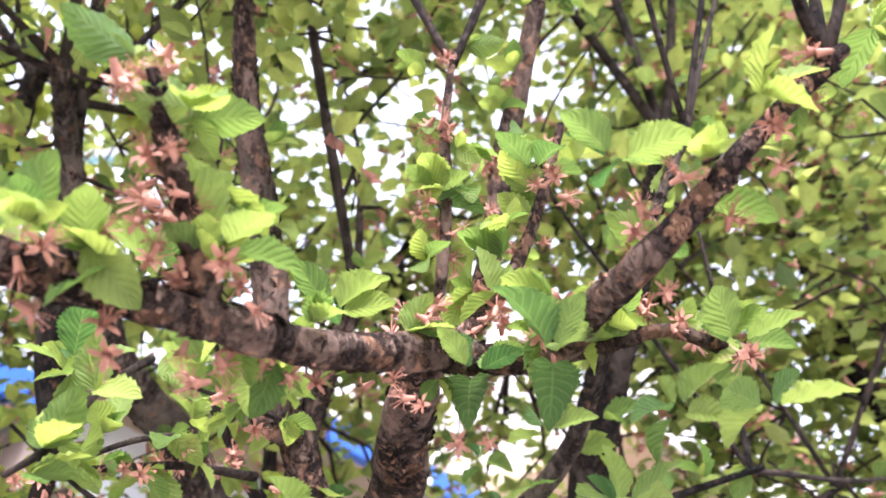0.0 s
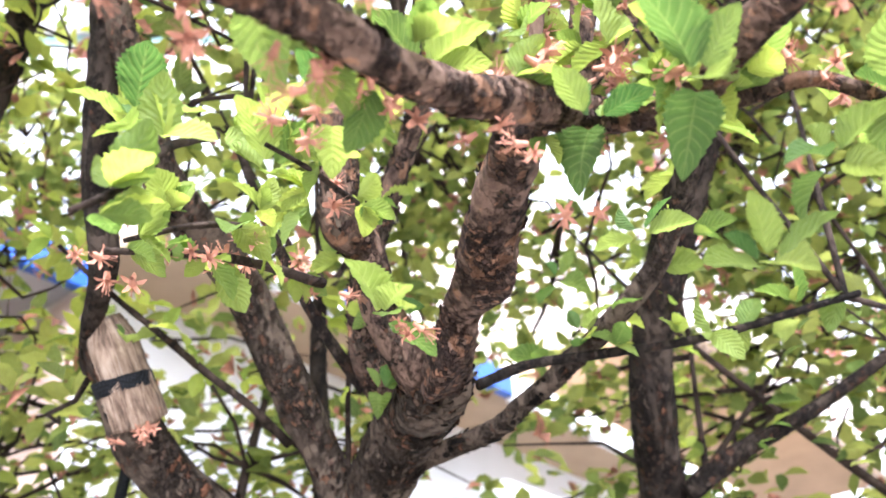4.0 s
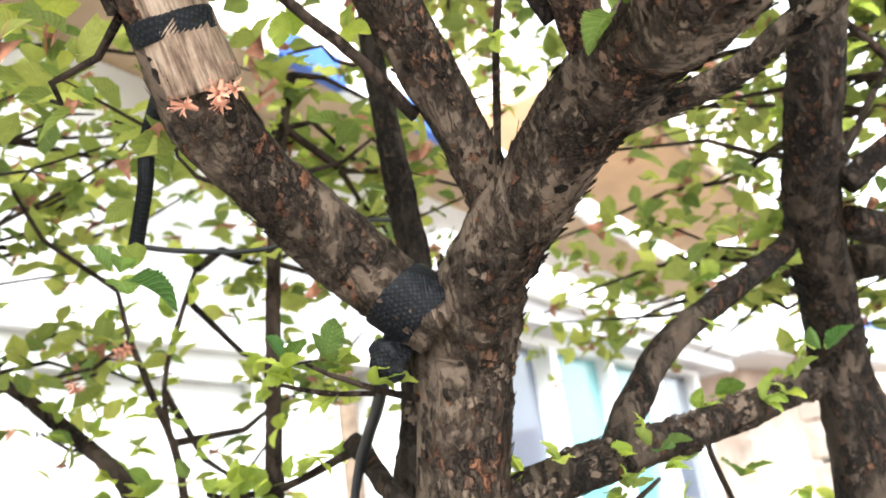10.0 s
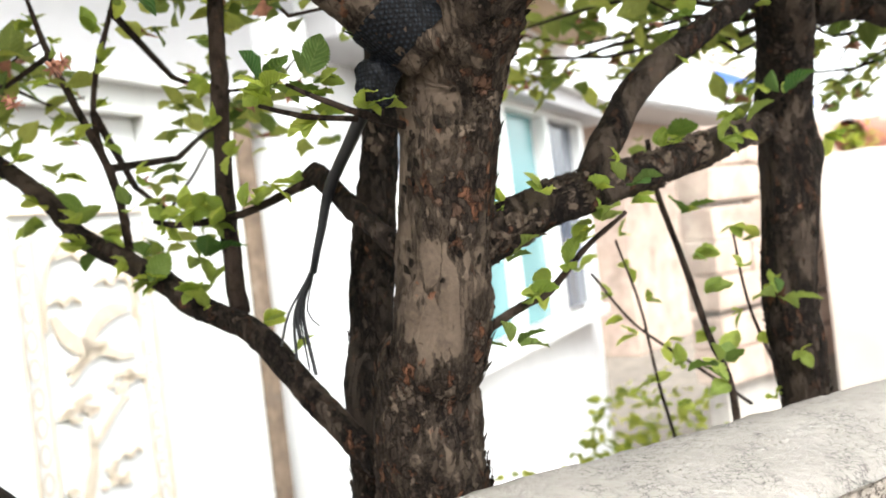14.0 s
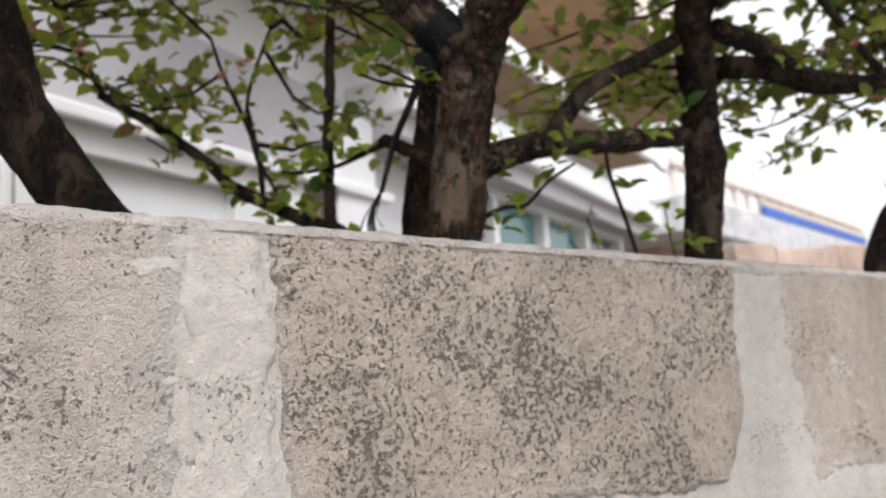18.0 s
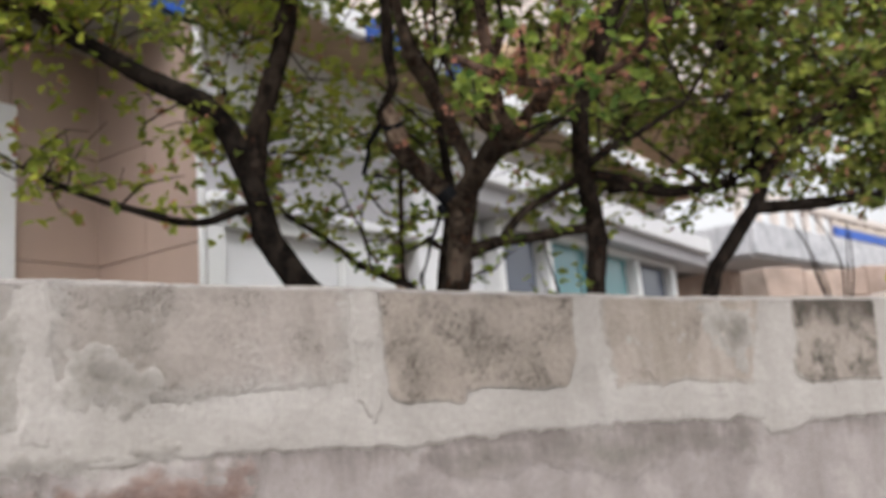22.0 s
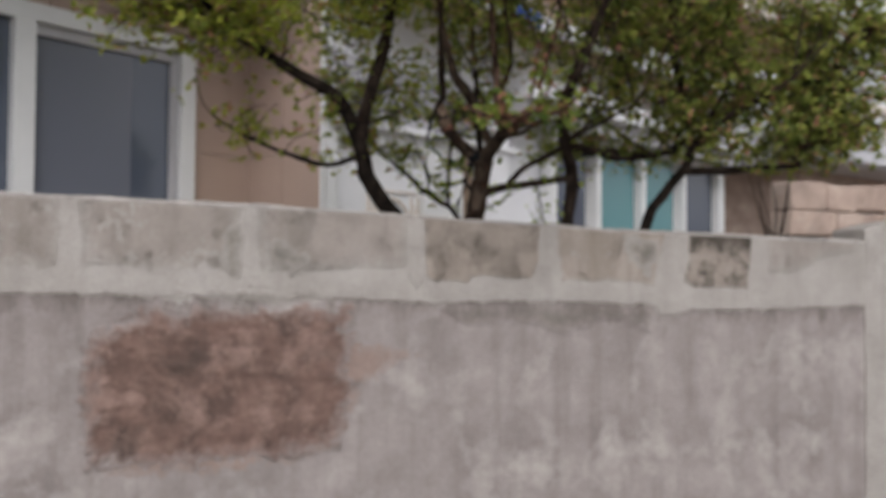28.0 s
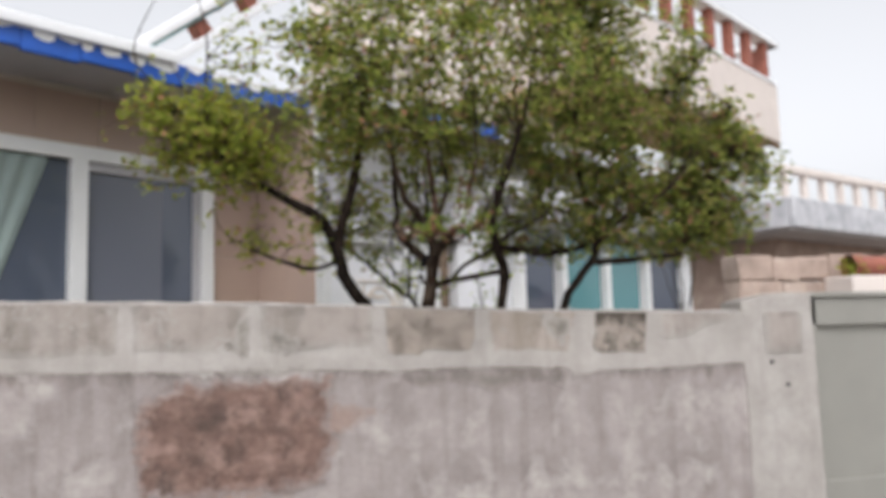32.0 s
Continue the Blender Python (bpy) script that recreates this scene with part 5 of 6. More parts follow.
    "twig_l2": [(0.219, 0.186, 1.791, 0.0017), (0.191, 0.193, 1.794, 0.0016), (0.169, 0.196, 1.800, 0.0011)],
    "twig_v": [(0.266, 0.102, 1.890, 0.0020), (0.256, 0.070, 1.947, 0.0020), (0.252, 0.042, 1.993, 0.0018), (0.252, 0.014, 2.035, 0.0015), (0.246, -0.011, 2.078, 0.0010)],
    "twig_w": [(0.223, 0.106, 1.921, 0.0036), (0.192, 0.096, 1.943, 0.0032), (0.156, 0.089, 1.964, 0.0029), (0.124, 0.081, 1.984, 0.0025), (0.081, 0.074, 2.012, 0.0021), (0.048, 0.064, 2.035, 0.0015)],
    "twig_x": [(0.198, -0.091, 1.938, 0.0030), (0.156, -0.119, 1.927, 0.0024), (0.121, -0.145, 1.910, 0.0019), (0.089, -0.152, 1.901, 0.0016)],
    "twig_y": [(0.127, -0.180, 1.952, 0.0022), (0.107, -0.218, 1.909, 0.0018), (0.096, -0.239, 1.873, 0.0015), (0.082, -0.246, 1.855, 0.0012)],
    "twig_z": [(0.153, -0.138, 1.936, 0.0018), (0.125, -0.154, 1.920, 0.0015), (0.097, -0.175, 1.893, 0.0011)],
    "twig_q": [(0.191, -0.185, 1.924, 0.0014), (0.161, -0.217, 1.913, 0.0011), (0.142, -0.232, 1.908, 0.0010)],
    "twig_s": [(0.618, 0.260, 1.552, 0.0017), (0.579, 0.286, 1.592, 0.0014), (0.539, 0.311, 1.633, 0.0012), (0.512, 0.328, 1.680, 0.0010)],
    "twig_t": [(0.569, 0.297, 1.493, 0.0019), (0.554, 0.304, 1.577, 0.0014), (0.545, 0.307, 1.646, 0.0012), (0.531, 0.314, 1.706, 0.0010)],
    "twig_u": [(0.608, 0.218, 1.571, 0.0018), (0.588, 0.229, 1.638, 0.0013), (0.580, 0.232, 1.703, 0.0009)],
    "left_shrub": [(0.060, 0.300, 0.300, 0.0380), (0.040, 0.290, 1.300, 0.0320), (0.046, 0.286, 1.560, 0.0290), (-0.016, 0.285, 1.640, 0.0275), (-0.064, 0.286, 1.700, 0.0265), (-0.106, 0.292, 1.774, 0.0261), (-0.136, 0.291, 1.884, 0.0246), (-0.207, 0.301, 2.031, 0.0217), (-0.335, 0.342, 2.112, 0.0188), (-0.459, 0.349, 2.184, 0.0157), (-0.579, 0.364, 2.274, 0.0156), (-0.709, 0.346, 2.398, 0.0111)],
    "ls_up": [(-0.133, 0.288, 1.898, 0.0232), (-0.119, 0.271, 1.998, 0.0217), (-0.075, 0.234, 2.168, 0.0188), (-0.050, 0.206, 2.325, 0.0159), (-0.036, 0.175, 2.540, 0.0116)],
    "ls_low": [(-0.147, 0.301, 1.834, 0.0095), (-0.241, 0.341, 1.810, 0.0078), (-0.376, 0.388, 1.852, 0.0065), (-0.471, 0.420, 1.893, 0.0052), (-0.551, 0.446, 1.940, 0.0035)],
    "right_shrub": [(0.859, 0.211, 0.300, 0.0218), (0.869, 0.196, 1.300, 0.0199), (0.914, 0.181, 1.628, 0.0180), (0.978, 0.140, 1.752, 0.0170), (1.046, 0.100, 1.876, 0.0149), (1.017, 0.088, 2.068, 0.0149), (0.969, 0.087, 2.246, 0.0128), (0.944, 0.071, 2.470, 0.0095)],
    "rs_side": [(1.016, 0.117, 1.821, 0.0150), (1.165, 0.059, 1.822, 0.0140), (1.285, 0.012, 1.833, 0.0110), (1.419, -0.042, 1.841, 0.0070)],
    "rs_up": [(1.031, 0.108, 1.861, 0.0149), (1.121, 0.058, 1.984, 0.0128), (1.207, -0.030, 2.046, 0.0104), (1.318, -0.131, 2.135, 0.0071)],
}
shrub = thing("cherry_shrub", "old downy cherry shrub with cut strapped limb, in young leaf", "shrub", group="cherry shrubs behind the wall")
shrub_right = thing("cherry_shrub", "upright dark cherry stem in young leaf behind the wall", "shrub", group="cherry shrubs behind the wall")
shrub_left = thing("cherry_shrub", "leaning dark cherry stem with yellowish young leaves", "shrub", group="cherry shrubs behind the wall")
shrub_far = thing("cherry_shrub", "spreading dark cherry stem beside the gate", "shrub", group="cherry shrubs behind the wall")
OWNER = dict(right_trunk=shrub_right, rt_a=shrub_right, rt_b=shrub_right, rt_c=shrub_right, twig_r2=shrub_right,
             left_shrub=shrub_left, ls_up=shrub_left, ls_low=shrub_left, right_shrub=shrub_far, rs_side=shrub_far, rs_up=shrub_far)
nodes_at, nodes_owner = [], []
for k, (key, pts) in enumerate(BOUGHS.items()):
    owner = OWNER.get(key, shrub)
    rmax = max(p[3] for p in pts[-6:])
    if key in ("trunk", "cut_limb", "crotch_limb"):
        m, name, sides, step, rough, kn = M_TRUNK, "trunk" if key == "trunk" else "limb", 64, 0.003, 0.065, 0.6
    elif key in ("right_trunk", "back_trunk", "left_shrub", "right_shrub"):
        m, name, sides, step, rough, kn = M_TRUNK, "trunk", 36, 0.005, 0.07, 0.5
    elif key.startswith("twig") or key in ("stub_twig", "stem"):
        m, name, sides, step, rough, kn = M_TWIG, "twig", 8, 0.008, 0.12, 0.6
    else:
        m, name, sides, step, rough, kn = M_BRANCH, "limb", 36, 0.003, 0.085, 0.8
    if key in ("rb",):
        m = M_TRUNK
    # side and back stems take the barks with shade painted in
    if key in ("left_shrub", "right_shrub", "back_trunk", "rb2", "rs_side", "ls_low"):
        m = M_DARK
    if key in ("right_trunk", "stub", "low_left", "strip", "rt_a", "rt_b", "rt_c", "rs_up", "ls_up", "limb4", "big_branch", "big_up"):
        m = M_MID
    v, f, uv = tube(pts, sides, step, rough, k * 1.7, kn)
    link_mesh(name, mesh_from(name, v, f, uv), m, owner)
    for q in spline(pts, 0.05):
        if q[2] > 1.72:
            nodes_at.append(q[:3])
            nodes_owner.append(owner)
nodes_at = np.array(nodes_at)

# bare cut face on the strapped limb
cut = BOUGHS["cut_limb"]
a, b = Vector(cut[-4][:3]), Vector(cut[-1][:3])
axis = (b - a).normalized()
v, f, uv = tube([(*(a + axis * 0.012), 0.0196), (*(a + axis * 0.04), 0.0189), (*(b - axis * 0.012), 0.0168), (*(b + axis * 0.004), 0.0108)], 30, 0.003, 0.05, 4.4, 0.2)
off = Vector((0.0022, -0.0045, 0.0005))
link_mesh("bare_wood", mesh_from("bare_wood", [Vector(p) + off for p in v], f, uv), M_WOOD, shrub, "grey split bare wood of the cut limb")


def strap(name, center, along, radius, width, turns_deg=0.0, label=""):
    """A woven band laid round a limb: crossing rows of small raised cells."""
    axis_v = Vector(along).normalized()
    u = axis_v.cross(Vector((0.3, 0.5, 0.8))).normalized()
    w = axis_v.cross(u)
    n, rows_n = 96, 13
    verts, faces = [], []
    for j in range(rows_n):
        for i in range(n):
            th = 2 * math.pi * i / n
            t = (j / (rows_n - 1) - 0.5) * width + 0.25 * width * math.sin(th) * turns_deg
            cell = 0.0004 if (i + j) % 2 else 0.0
            edge = -0.0006 if j in (0, rows_n - 1) else 0.0
            r = radius + cell + edge + 0.0006 * math.sin(3 * th)
            verts.append(Vector(center) + axis_v * t + (u * math.cos(th) + w * math.sin(th)) * r)
    for j in range(rows_n - 1):
        for i in range(n):
            faces.append((j * n + i, j * n + (i + 1) % n, (j + 1) * n + (i + 1) % n, (j + 1) * n + i))
    ob = link_mesh(name, mesh_from(name, verts, faces, smooth=False), M_STRAP, None)
    return tagged(ob, label, "strap")


p0, p1 = Vector(cut[1][:3]), Vector(cut[0][:3])
strap("tree_strap", p1 * 0.55 + p0 * 0.45, p0 - p1, 0.0212, 0.026, 1.0, "black woven strap tied round the shrub's limb")
q0, q1 = Vector(cut[5][:3]), Vector(cut[6][:3])
strap("tree_strap", q0 * 0.75 + q1 * 0.25 + off * 0.8, q1 - q0, 0.0206, 0.0115, 1.2, "black woven strap round the bare wood")
# loose strap ends and the knot below the tied limb
knot_at = Vector((0.222, 0.166, 1.808))
bm = bmesh.new()
bmesh.ops.create_icosphere(bm, subdivisions=3, radius=0.0095)
for v in bm.verts:
    v.co = Vector((v.co.x * 1.1, v.co.y, v.co.z * 1.3)) * (1 + 0.6 * noise.noise(v.co * 190))
bmesh.ops.translate(bm, vec=knot_at, verts=bm.verts)
knot = part("strap_knot", bm, M_STRAP, None, smooth=True)
tagged(knot, "black knot of the strap under the limb", "knot")
def ribbon(points, width, face, name="strap_end", material=None):
    """A thin flat band along a run of points, turned to the direction it faces."""
    q = spline([(*p, width) for p in points], 0.006)
    tan = np.gradient(q[:, :3], axis=0)
    side = np.cross(tan, np.array(face))
    side /= np.linalg.norm(side, axis=1, keepdims=True)
    nrm = np.cross(side, tan)
    nrm /= np.linalg.norm(nrm, axis=1, keepdims=True)
    w = width * (1 + 0.08 * np.sin(np.arange(len(q)) * 0.23))[:, None] * 0.5
    rows = [q[:, :3] - side * w, q[:, :3] + nrm * 0.0008, q[:, :3] + side * w, q[:, :3] - nrm * 0.0008]
    v = np.stack(rows, 1).reshape(-1, 3)
    f = [(4 * i + j, 4 * i + (j + 1) % 4, 4 * i + 4 + (j + 1) % 4, 4 * i + 4 + j) for i in range(len(q) - 1) for j in range(4)]
    f += [(0, 1, 2, 3), tuple(4 * (len(q) - 1) + j for j in (3, 2, 1, 0))]
    return link_mesh(name, mesh_from(name, v, f), material or M_CORD)


# twisted loose end that frays into single cords
v, f, uv = tube([(knot_at.x + 0.001, knot_at.y + 0.004, knot_at.z, 0.0044), (0.2305, 0.215, 1.785, 0.004), (0.236, 0.256, 1.764, 0.0036), (0.2335, 0.27, 1.74, 0.0031), (0.229, 0.28, 1.712, 0.0022)], 8, 0.02, 0.2, 4.2, 0.7, fine=False)
link_mesh("strap_end", mesh_from("strap_end", v, f, uv), M_CORD, knot)
for dx, dz, w in ((-0.012, 0.022, 0.0014), (-0.005, 0.012, 0.0019), (-0.002, 0.024, 0.0024), (0.001, 0.004, 0.0012), (0.004, 0.0, 0.0024), (0.009, 0.03, 0.001)):
    ob = ribbon([(0.2335, 0.27, 1.74), (0.229 + dx * 0.1, 0.28, 1.714), (0.2205 + dx * 0.6, 0.288, 1.689), (0.221 + dx * 1.3, 0.287, 1.648 + dz)], w, (0.2, 1, 0.1), "cord")
    ob.parent = knot
hang = ribbon([(0.121, 0.2, 2.0), (0.118, 0.281, 1.98), (0.117, 0.291, 1.952), (0.114, 0.317, 1.918)], 0.011, (0.15, 1, 0.1), "hanging_strap", M_STRAP)
tagged(hang, "black strap end hanging behind the bare limb", "strap")
tie = ribbon([(0.114, 0.317, 1.919), (0.146, 0.313, 1.915), (0.199, 0.307, 1.916), (0.255, 0.294, 1.933), (0.284, 0.262, 1.925)], 0.0035, (0, 0.9, 0.3), "tie_cord")
tagged(tie, "black cord stretched between the stems", "cord")

# ---- leaves ----
def leaf_template(n, serr, fold=0.35, droop=0.25, across=2, pleat=0.0):
    """Elliptic pointed leaf, one unit long; toothed edge, folded at the midrib, pleated along its side veins. Verts, faces, uvs (u along, v across -1..1)."""
    verts, uvs = [], []
    cols = np.linspace(-1, 1, across + 1)
    for i in range(n + 1):
        t = i / n
        w = 0.335 * math.sin(math.pi * min(1, t ** 0.86 * 0.97 + 0.02)) ** 0.85 * (0.86 + 0.22 * t)
        tooth = (0.09 if i % 2 else -0.06) if serr and 0 < i < n else 0.0
        if i == n:
            w = 0.012
        if i == 0:
            w = 0.018
        for s in cols:
            a = abs(s)
            ww = w * (1 + tooth * a ** 3)
            bow = -droop * t * t
            ridge = pleat * math.sin(2 * math.pi * (8 * t - 2.6 * a)) * a * min(1, 4 * t) * min(1, 5 * (1 - t))
            verts.append((t, s * ww, bow + fold * a * ww + ridge + 0.02 * math.sin(t * 19) * a))
            uvs.append((t, float(s)))
    faces = []
    m = across + 1
    for i in range(n):
        for j in range(across):
            faces.append((i * m + j, (i + 1) * m + j, (i + 1) * m + j + 1, i * m + j + 1))
    return np.array(verts), np.array(faces), np.array(uvs)


def leaf_frames(n, spread_up):
    """Random frames: each row a direction along the leaf and the leaf's up."""
    d = nrng.normal(size=(n, 3))
    d[:, 2] = d[:, 2] * 0.6 + spread_up
    d /= np.linalg.norm(d, axis=1, keepdims=True)
    ref = np.tile([0.0, 0.0, 1.0], (n, 1)) + 0.5 * nrng.normal(size=(n, 3))
    s = np.cross(ref, d)
    s /= np.maximum(np.linalg.norm(s, axis=1, keepdims=True), 1e-6)
    return d, s, np.cross(d, s)


def clear_of_path(p, radius=0.17):
    """Keeps the leaves out of the way that is walked past the shrub."""
    way = np.array([(0.115, -0.55, 1.70), (0.10, -0.47, 1.695), (0.07, -0.33, 1.69), (0.03, -0.25, 1.72), (0.0, -0.2, 1.72), (-0.02, -0.22, 1.715), (-0.06, -0.33, 1.63), (-0.11, -0.44, 1.55), (-0.17, -0.49, 1.53), (-0.29, -0.58, 1.47), (-0.33, -0.86, 1.4)])
    d = np.linalg.norm(p[:, None, :] - way[None], axis=2).min(axis=1)
    return d > radius


LV, LF, LU = leaf_template(3, False)


def foliage(name, owner, at, size, material, label, up=0.35):
    """All the leaves of one crown, each a folded blade of its own."""
    at = np.asarray(at)
    ok = clear_of_path(at)
    at = at[ok]
    n = len(at)
    if n == 0:
        return
    d, s, u = leaf_frames(n, up)
    sz = size * nrng.uniform(0.6, 1.15, n)
    v = at[:, None, :] + sz[:, None, None] * (LV[None, :, 0:1] * d[:, None] + LV[None, :, 1:2] * s[:, None] + LV[None, :, 2:3] * u[:, None])
    faces = (LF[None] + (np.arange(n) * len(LV))[:, None, None]).reshape(-1, 4)
    mesh = mesh_from(name, v.reshape(-1, 3), faces, np.tile(LU, (n, 1)))
    ob = link_mesh(name, mesh, material, owner, label)
    ob["kind"] = "stuff"
    return ob


# secondary boughs fan up and out from the limb ends and carry the shoots
reach = []
for key in ("r3", "l1", "crotch_limb", "strip", "rb", "rb2", "limb3", "limb4", "right_trunk", "rt_a", "rt_b", "rt_c", "big_up", "back_trunk", "low_left", "left_shrub", "ls_up", "right_shrub", "rs_side", "rs_up", "front_r", "front_u3"):
    owner = OWNER.get(key, shrub)
    end = np.array(BOUGHS[key][-1][:3])
    r0 = 0.62 * max(0.004, BOUGHS[key][-1][3])
    before = np.array(BOUGHS[key][-3][:3])
    flow = (end - before) / np.linalg.norm(end - before)
    for b in range(3):
        d = flow * 0.6 + np.array([nrng.normal() * 0.5, nrng.normal() * 0.3 + 0.12, 0.75 + 0.2 * nrng.normal()])
        d /= np.linalg.norm(d)
        ln = nrng.uniform(0.35, 0.75)
        side = nrng.normal(size=3) * 0.06
        pts = [(*(end - flow * 0.01), r0 * 0.95), (*(end + d * ln * 0.33 + side * 0.6), r0 * 0.75), (*(end + d * ln * 0.66 + side + np.array([0, 0, 0.02])), r0 * 0.5), (*(end + d * ln + np.array([0, 0, 0.06])), r0 * 0.25)]
        if not clear_of_path(np.array([p[:3] for p in pts]), 0.22).all():
            continue
        v, f, uv = tube(pts, 9, 0.02, 0.12, b * 3.1 + len(reach), 0.7, fine=False)
        link_mesh("bough", mesh_from("bough", v, f, uv), M_TWIG, owner)
        reach += [(q[:3], owner) for q in spline(pts, 0.06)]
nodes_at = np.vstack([nodes_at, np.array([r[0] for r in reach])])
nodes_owner += [r[1] for r in reach]

# crown volumes: centre, half-axes, number of shoots, pale share
CROWN = [((0.12, -0.3, 2.56), (0.5, 0.15, 0.32), 120), ((0.6, -0.3, 2.62), (0.42, 0.14, 0.34), 52), ((-0.32, -0.2, 2.5), (0.34, 0.16, 0.28), 42), ((0.5, 0.02, 2.95), (1.08, 0.42, 0.8), 540), ((0.75, 0.12, 2.72), (1.0, 0.34, 0.42), 230), ((-0.72, 0.36, 2.38), (0.4, 0.3, 0.28), 140),
         ((1.25, 0.1, 2.42), (0.78, 0.3, 0.3), 320), ((1.3, 0.1, 2.27), (0.75, 0.28, 0.15), 85), ((1.4, 0.1, 2.0), (0.55, 0.24, 0.14), 90), ((-0.1, 0.35, 2.55), (0.6, 0.35, 0.4), 125), ((-0.3, 0.42, 1.95), (0.35, 0.18, 0.14), 30),
         ((0.2, 0.5, 2.0), (0.45, 0.25, 0.2), 42), ((0.85, 0.45, 2.0), (0.45, 0.25, 0.18), 36), ((0.25, 0.62, 2.3), (0.75, 0.25, 0.32), 75), ((0.4, 0.5, 2.5), (0.5, 0.3, 0.22), 45), ((1.7, 0.1, 2.25), (0.45, 0.3, 0.28), 120), ((1.5, 0.08, 2.0), (0.5, 0.24, 0.13), 90), ((1.25, 0.1, 2.07), (0.62, 0.24, 0.2), 170), ((1.0, 0.12, 2.2), (0.4, 0.2, 0.2), 80)]
shoots = {o: [] for o in (shrub, shrub_right, shrub_left, shrub_far)}
leaves_at = {o: [] for o in shoots}
tv, tf, tn = {o: [] for o in shoots}, {o: [] for o in shoots}, {o: 0 for o in shoots}
for (c, r, count) in CROWN:
    made = 0
    while made < count:
        p = nrng.normal(size=3)
        p = p / np.linalg.norm(p) * nrng.uniform(0.12, 1) ** (1 / 2.2)
        tip = np.array(c) + p * np.array(r)
        if tip[2] < 1.74:
            continue
        made += 1
        d2 = np.linalg.norm((nodes_at - tip) * np.array([1, 1, 1.25]), axis=1) + nrng.uniform(0, 0.12, len(nodes_at))
        k = int(np.argmin(d2 + 0.25 * np.maximum(0, nodes_at[:, 2] - tip[2] + 0.05)))
        owner = nodes_owner[k]
        base = nodes_at[k]
        mid = base * 0.5 + tip * 0.5 + nrng.normal(size=3) * 0.05 + np.array([0, 0, -0.05 * np.linalg.norm(tip - base)])
        ln = np.linalg.norm(tip - base)
        if ln > 0.9:
            continue
        n = max(5, int(ln / 0.06))
        t = np.linspace(0, 1, n)[:, None]
        q = (1 - t) ** 2 * base + 2 * t * (1 - t) * mid + t * t * tip + nrng.normal(size=(n, 3)) * 0.006 * (t > 0)
        keep = clear_of_path(q, 0.14)
        if not keep.all():
            continue
        rad = np.linspace(min(0.009, 0.0016 + 0.006 * ln), 0.001, n)
        sd = 5
        th = np.linspace(0, 2 * np.pi, sd, endpoint=False)
        tan = np.gradient(q, axis=0)
        tan /= np.maximum(np.linalg.norm(tan, axis=1, keepdims=True), 1e-9)
        aa = np.cross(tan, np.array([0.3, 0.8, 0.52]))
        aa /= np.maximum(np.linalg.norm(aa, axis=1, keepdims=True), 1e-9)
        bb = np.cross(tan, aa)
        ring = q[:, None] + rad[:, None, None] * (np.cos(th)[None, :, None] * aa[:, None] + np.sin(th)[None, :, None] * bb[:, None])
        tv[owner].append(ring.reshape(-1, 3))
        j = np.arange(sd)
        for i in range(n - 1):
            tf[owner].append(np.stack([i * sd + j, i * sd + (j + 1) % sd, (i + 1) * sd + (j + 1) % sd, (i + 1) * sd + j], 1) + tn[owner])
        tn[owner] += n * sd
        # spurs of leaves along the outer part and on short side shoots
        s0 = max(0.3, 1 - 0.45 / max(ln, 0.05))
        for t0 in np.arange(s0, 1.001, 0.036 / max(ln, 0.1)):
            x = (1 - t0) ** 2 * base + 2 * t0 * (1 - t0) * mid + t0 * t0 * tip
            for _ in range(2):
                y = x + nrng.normal(size=3) * 0.032
                m = nrng.integers(2, 5)
                leaves_at[owner].append(y + nrng.normal(size=(m, 3)) * 0.006)
for o in shoots:
    if tv[o]:
        link_mesh("shoot", mesh_from("shoot", np.concatenate(tv[o]), np.concatenate(tf[o])), M_TWIG, o, "thin brown leafy shoots")["kind"] = "stuff"
        pts = np.concatenate(leaves_at[o])
        foliage("foliage", o, pts, 0.029, M_FOLIAGE_PALE if o is shrub_left else M_FOLIAGE, "small yellow-green spring leaves" if o is shrub_left else "small green spring leaves")

# ---- single leaves near the walked path ----
heroes = []
for fold, droop in ((0.3, 0.12), (0.5, 0.3), (1.1, -0.1), (0.75, 0.45)):
    HV, HF, HU = leaf_template(28, True, fold, droop, 6, 0.013)
    heroes.append(mesh_from("leaf", HV, HF, HU))
    heroes[-1].materials.append(M_LEAF)


def spur(at, count, size, owner, lift=0.5, seed=0):
    """A whorl of young leaves: the outer ones spread, the inner ones still upright and folded."""
    r = random.Random(seed)
    for i in range(count):
        a = 2 * math.pi * (i + r.uniform(-0.3, 0.3)) / count
        inner = i % 3 == 2
        el = r.uniform(0.7, 1.3) if inner else r.uniform(-0.2, lift + 0.35)
        d = Vector((math.cos(a) * math.cos(el), math.sin(a) * math.cos(el), math.sin(el)))
        upv = Vector((0, 0, 1)) + Vector((r.gauss(0, 0.3), r.gauss(0, 0.3), 0)) - 0.6 * d
        s = upv.cross(d).normalized()
        u = d.cross(s)
        k = size * (r.uniform(0.5, 0.8) if inner else r.uniform(0.75, 1.2))
        ob = new("leaf", heroes[2 if inner else r.choice((0, 0, 1, 3))])
        ob.parent = owner
        ob.matrix_local = Matrix(((d.x * k, s.x * k, u.x * k, at[0] + d.x * 0.005), (d.y * k, s.y * k, u.y * k, at[1] + d.y * 0.005), (d.z * k, s.z * k, u.z * k, at[2] + d.z * 0.005), (0, 0, 0, 1)))


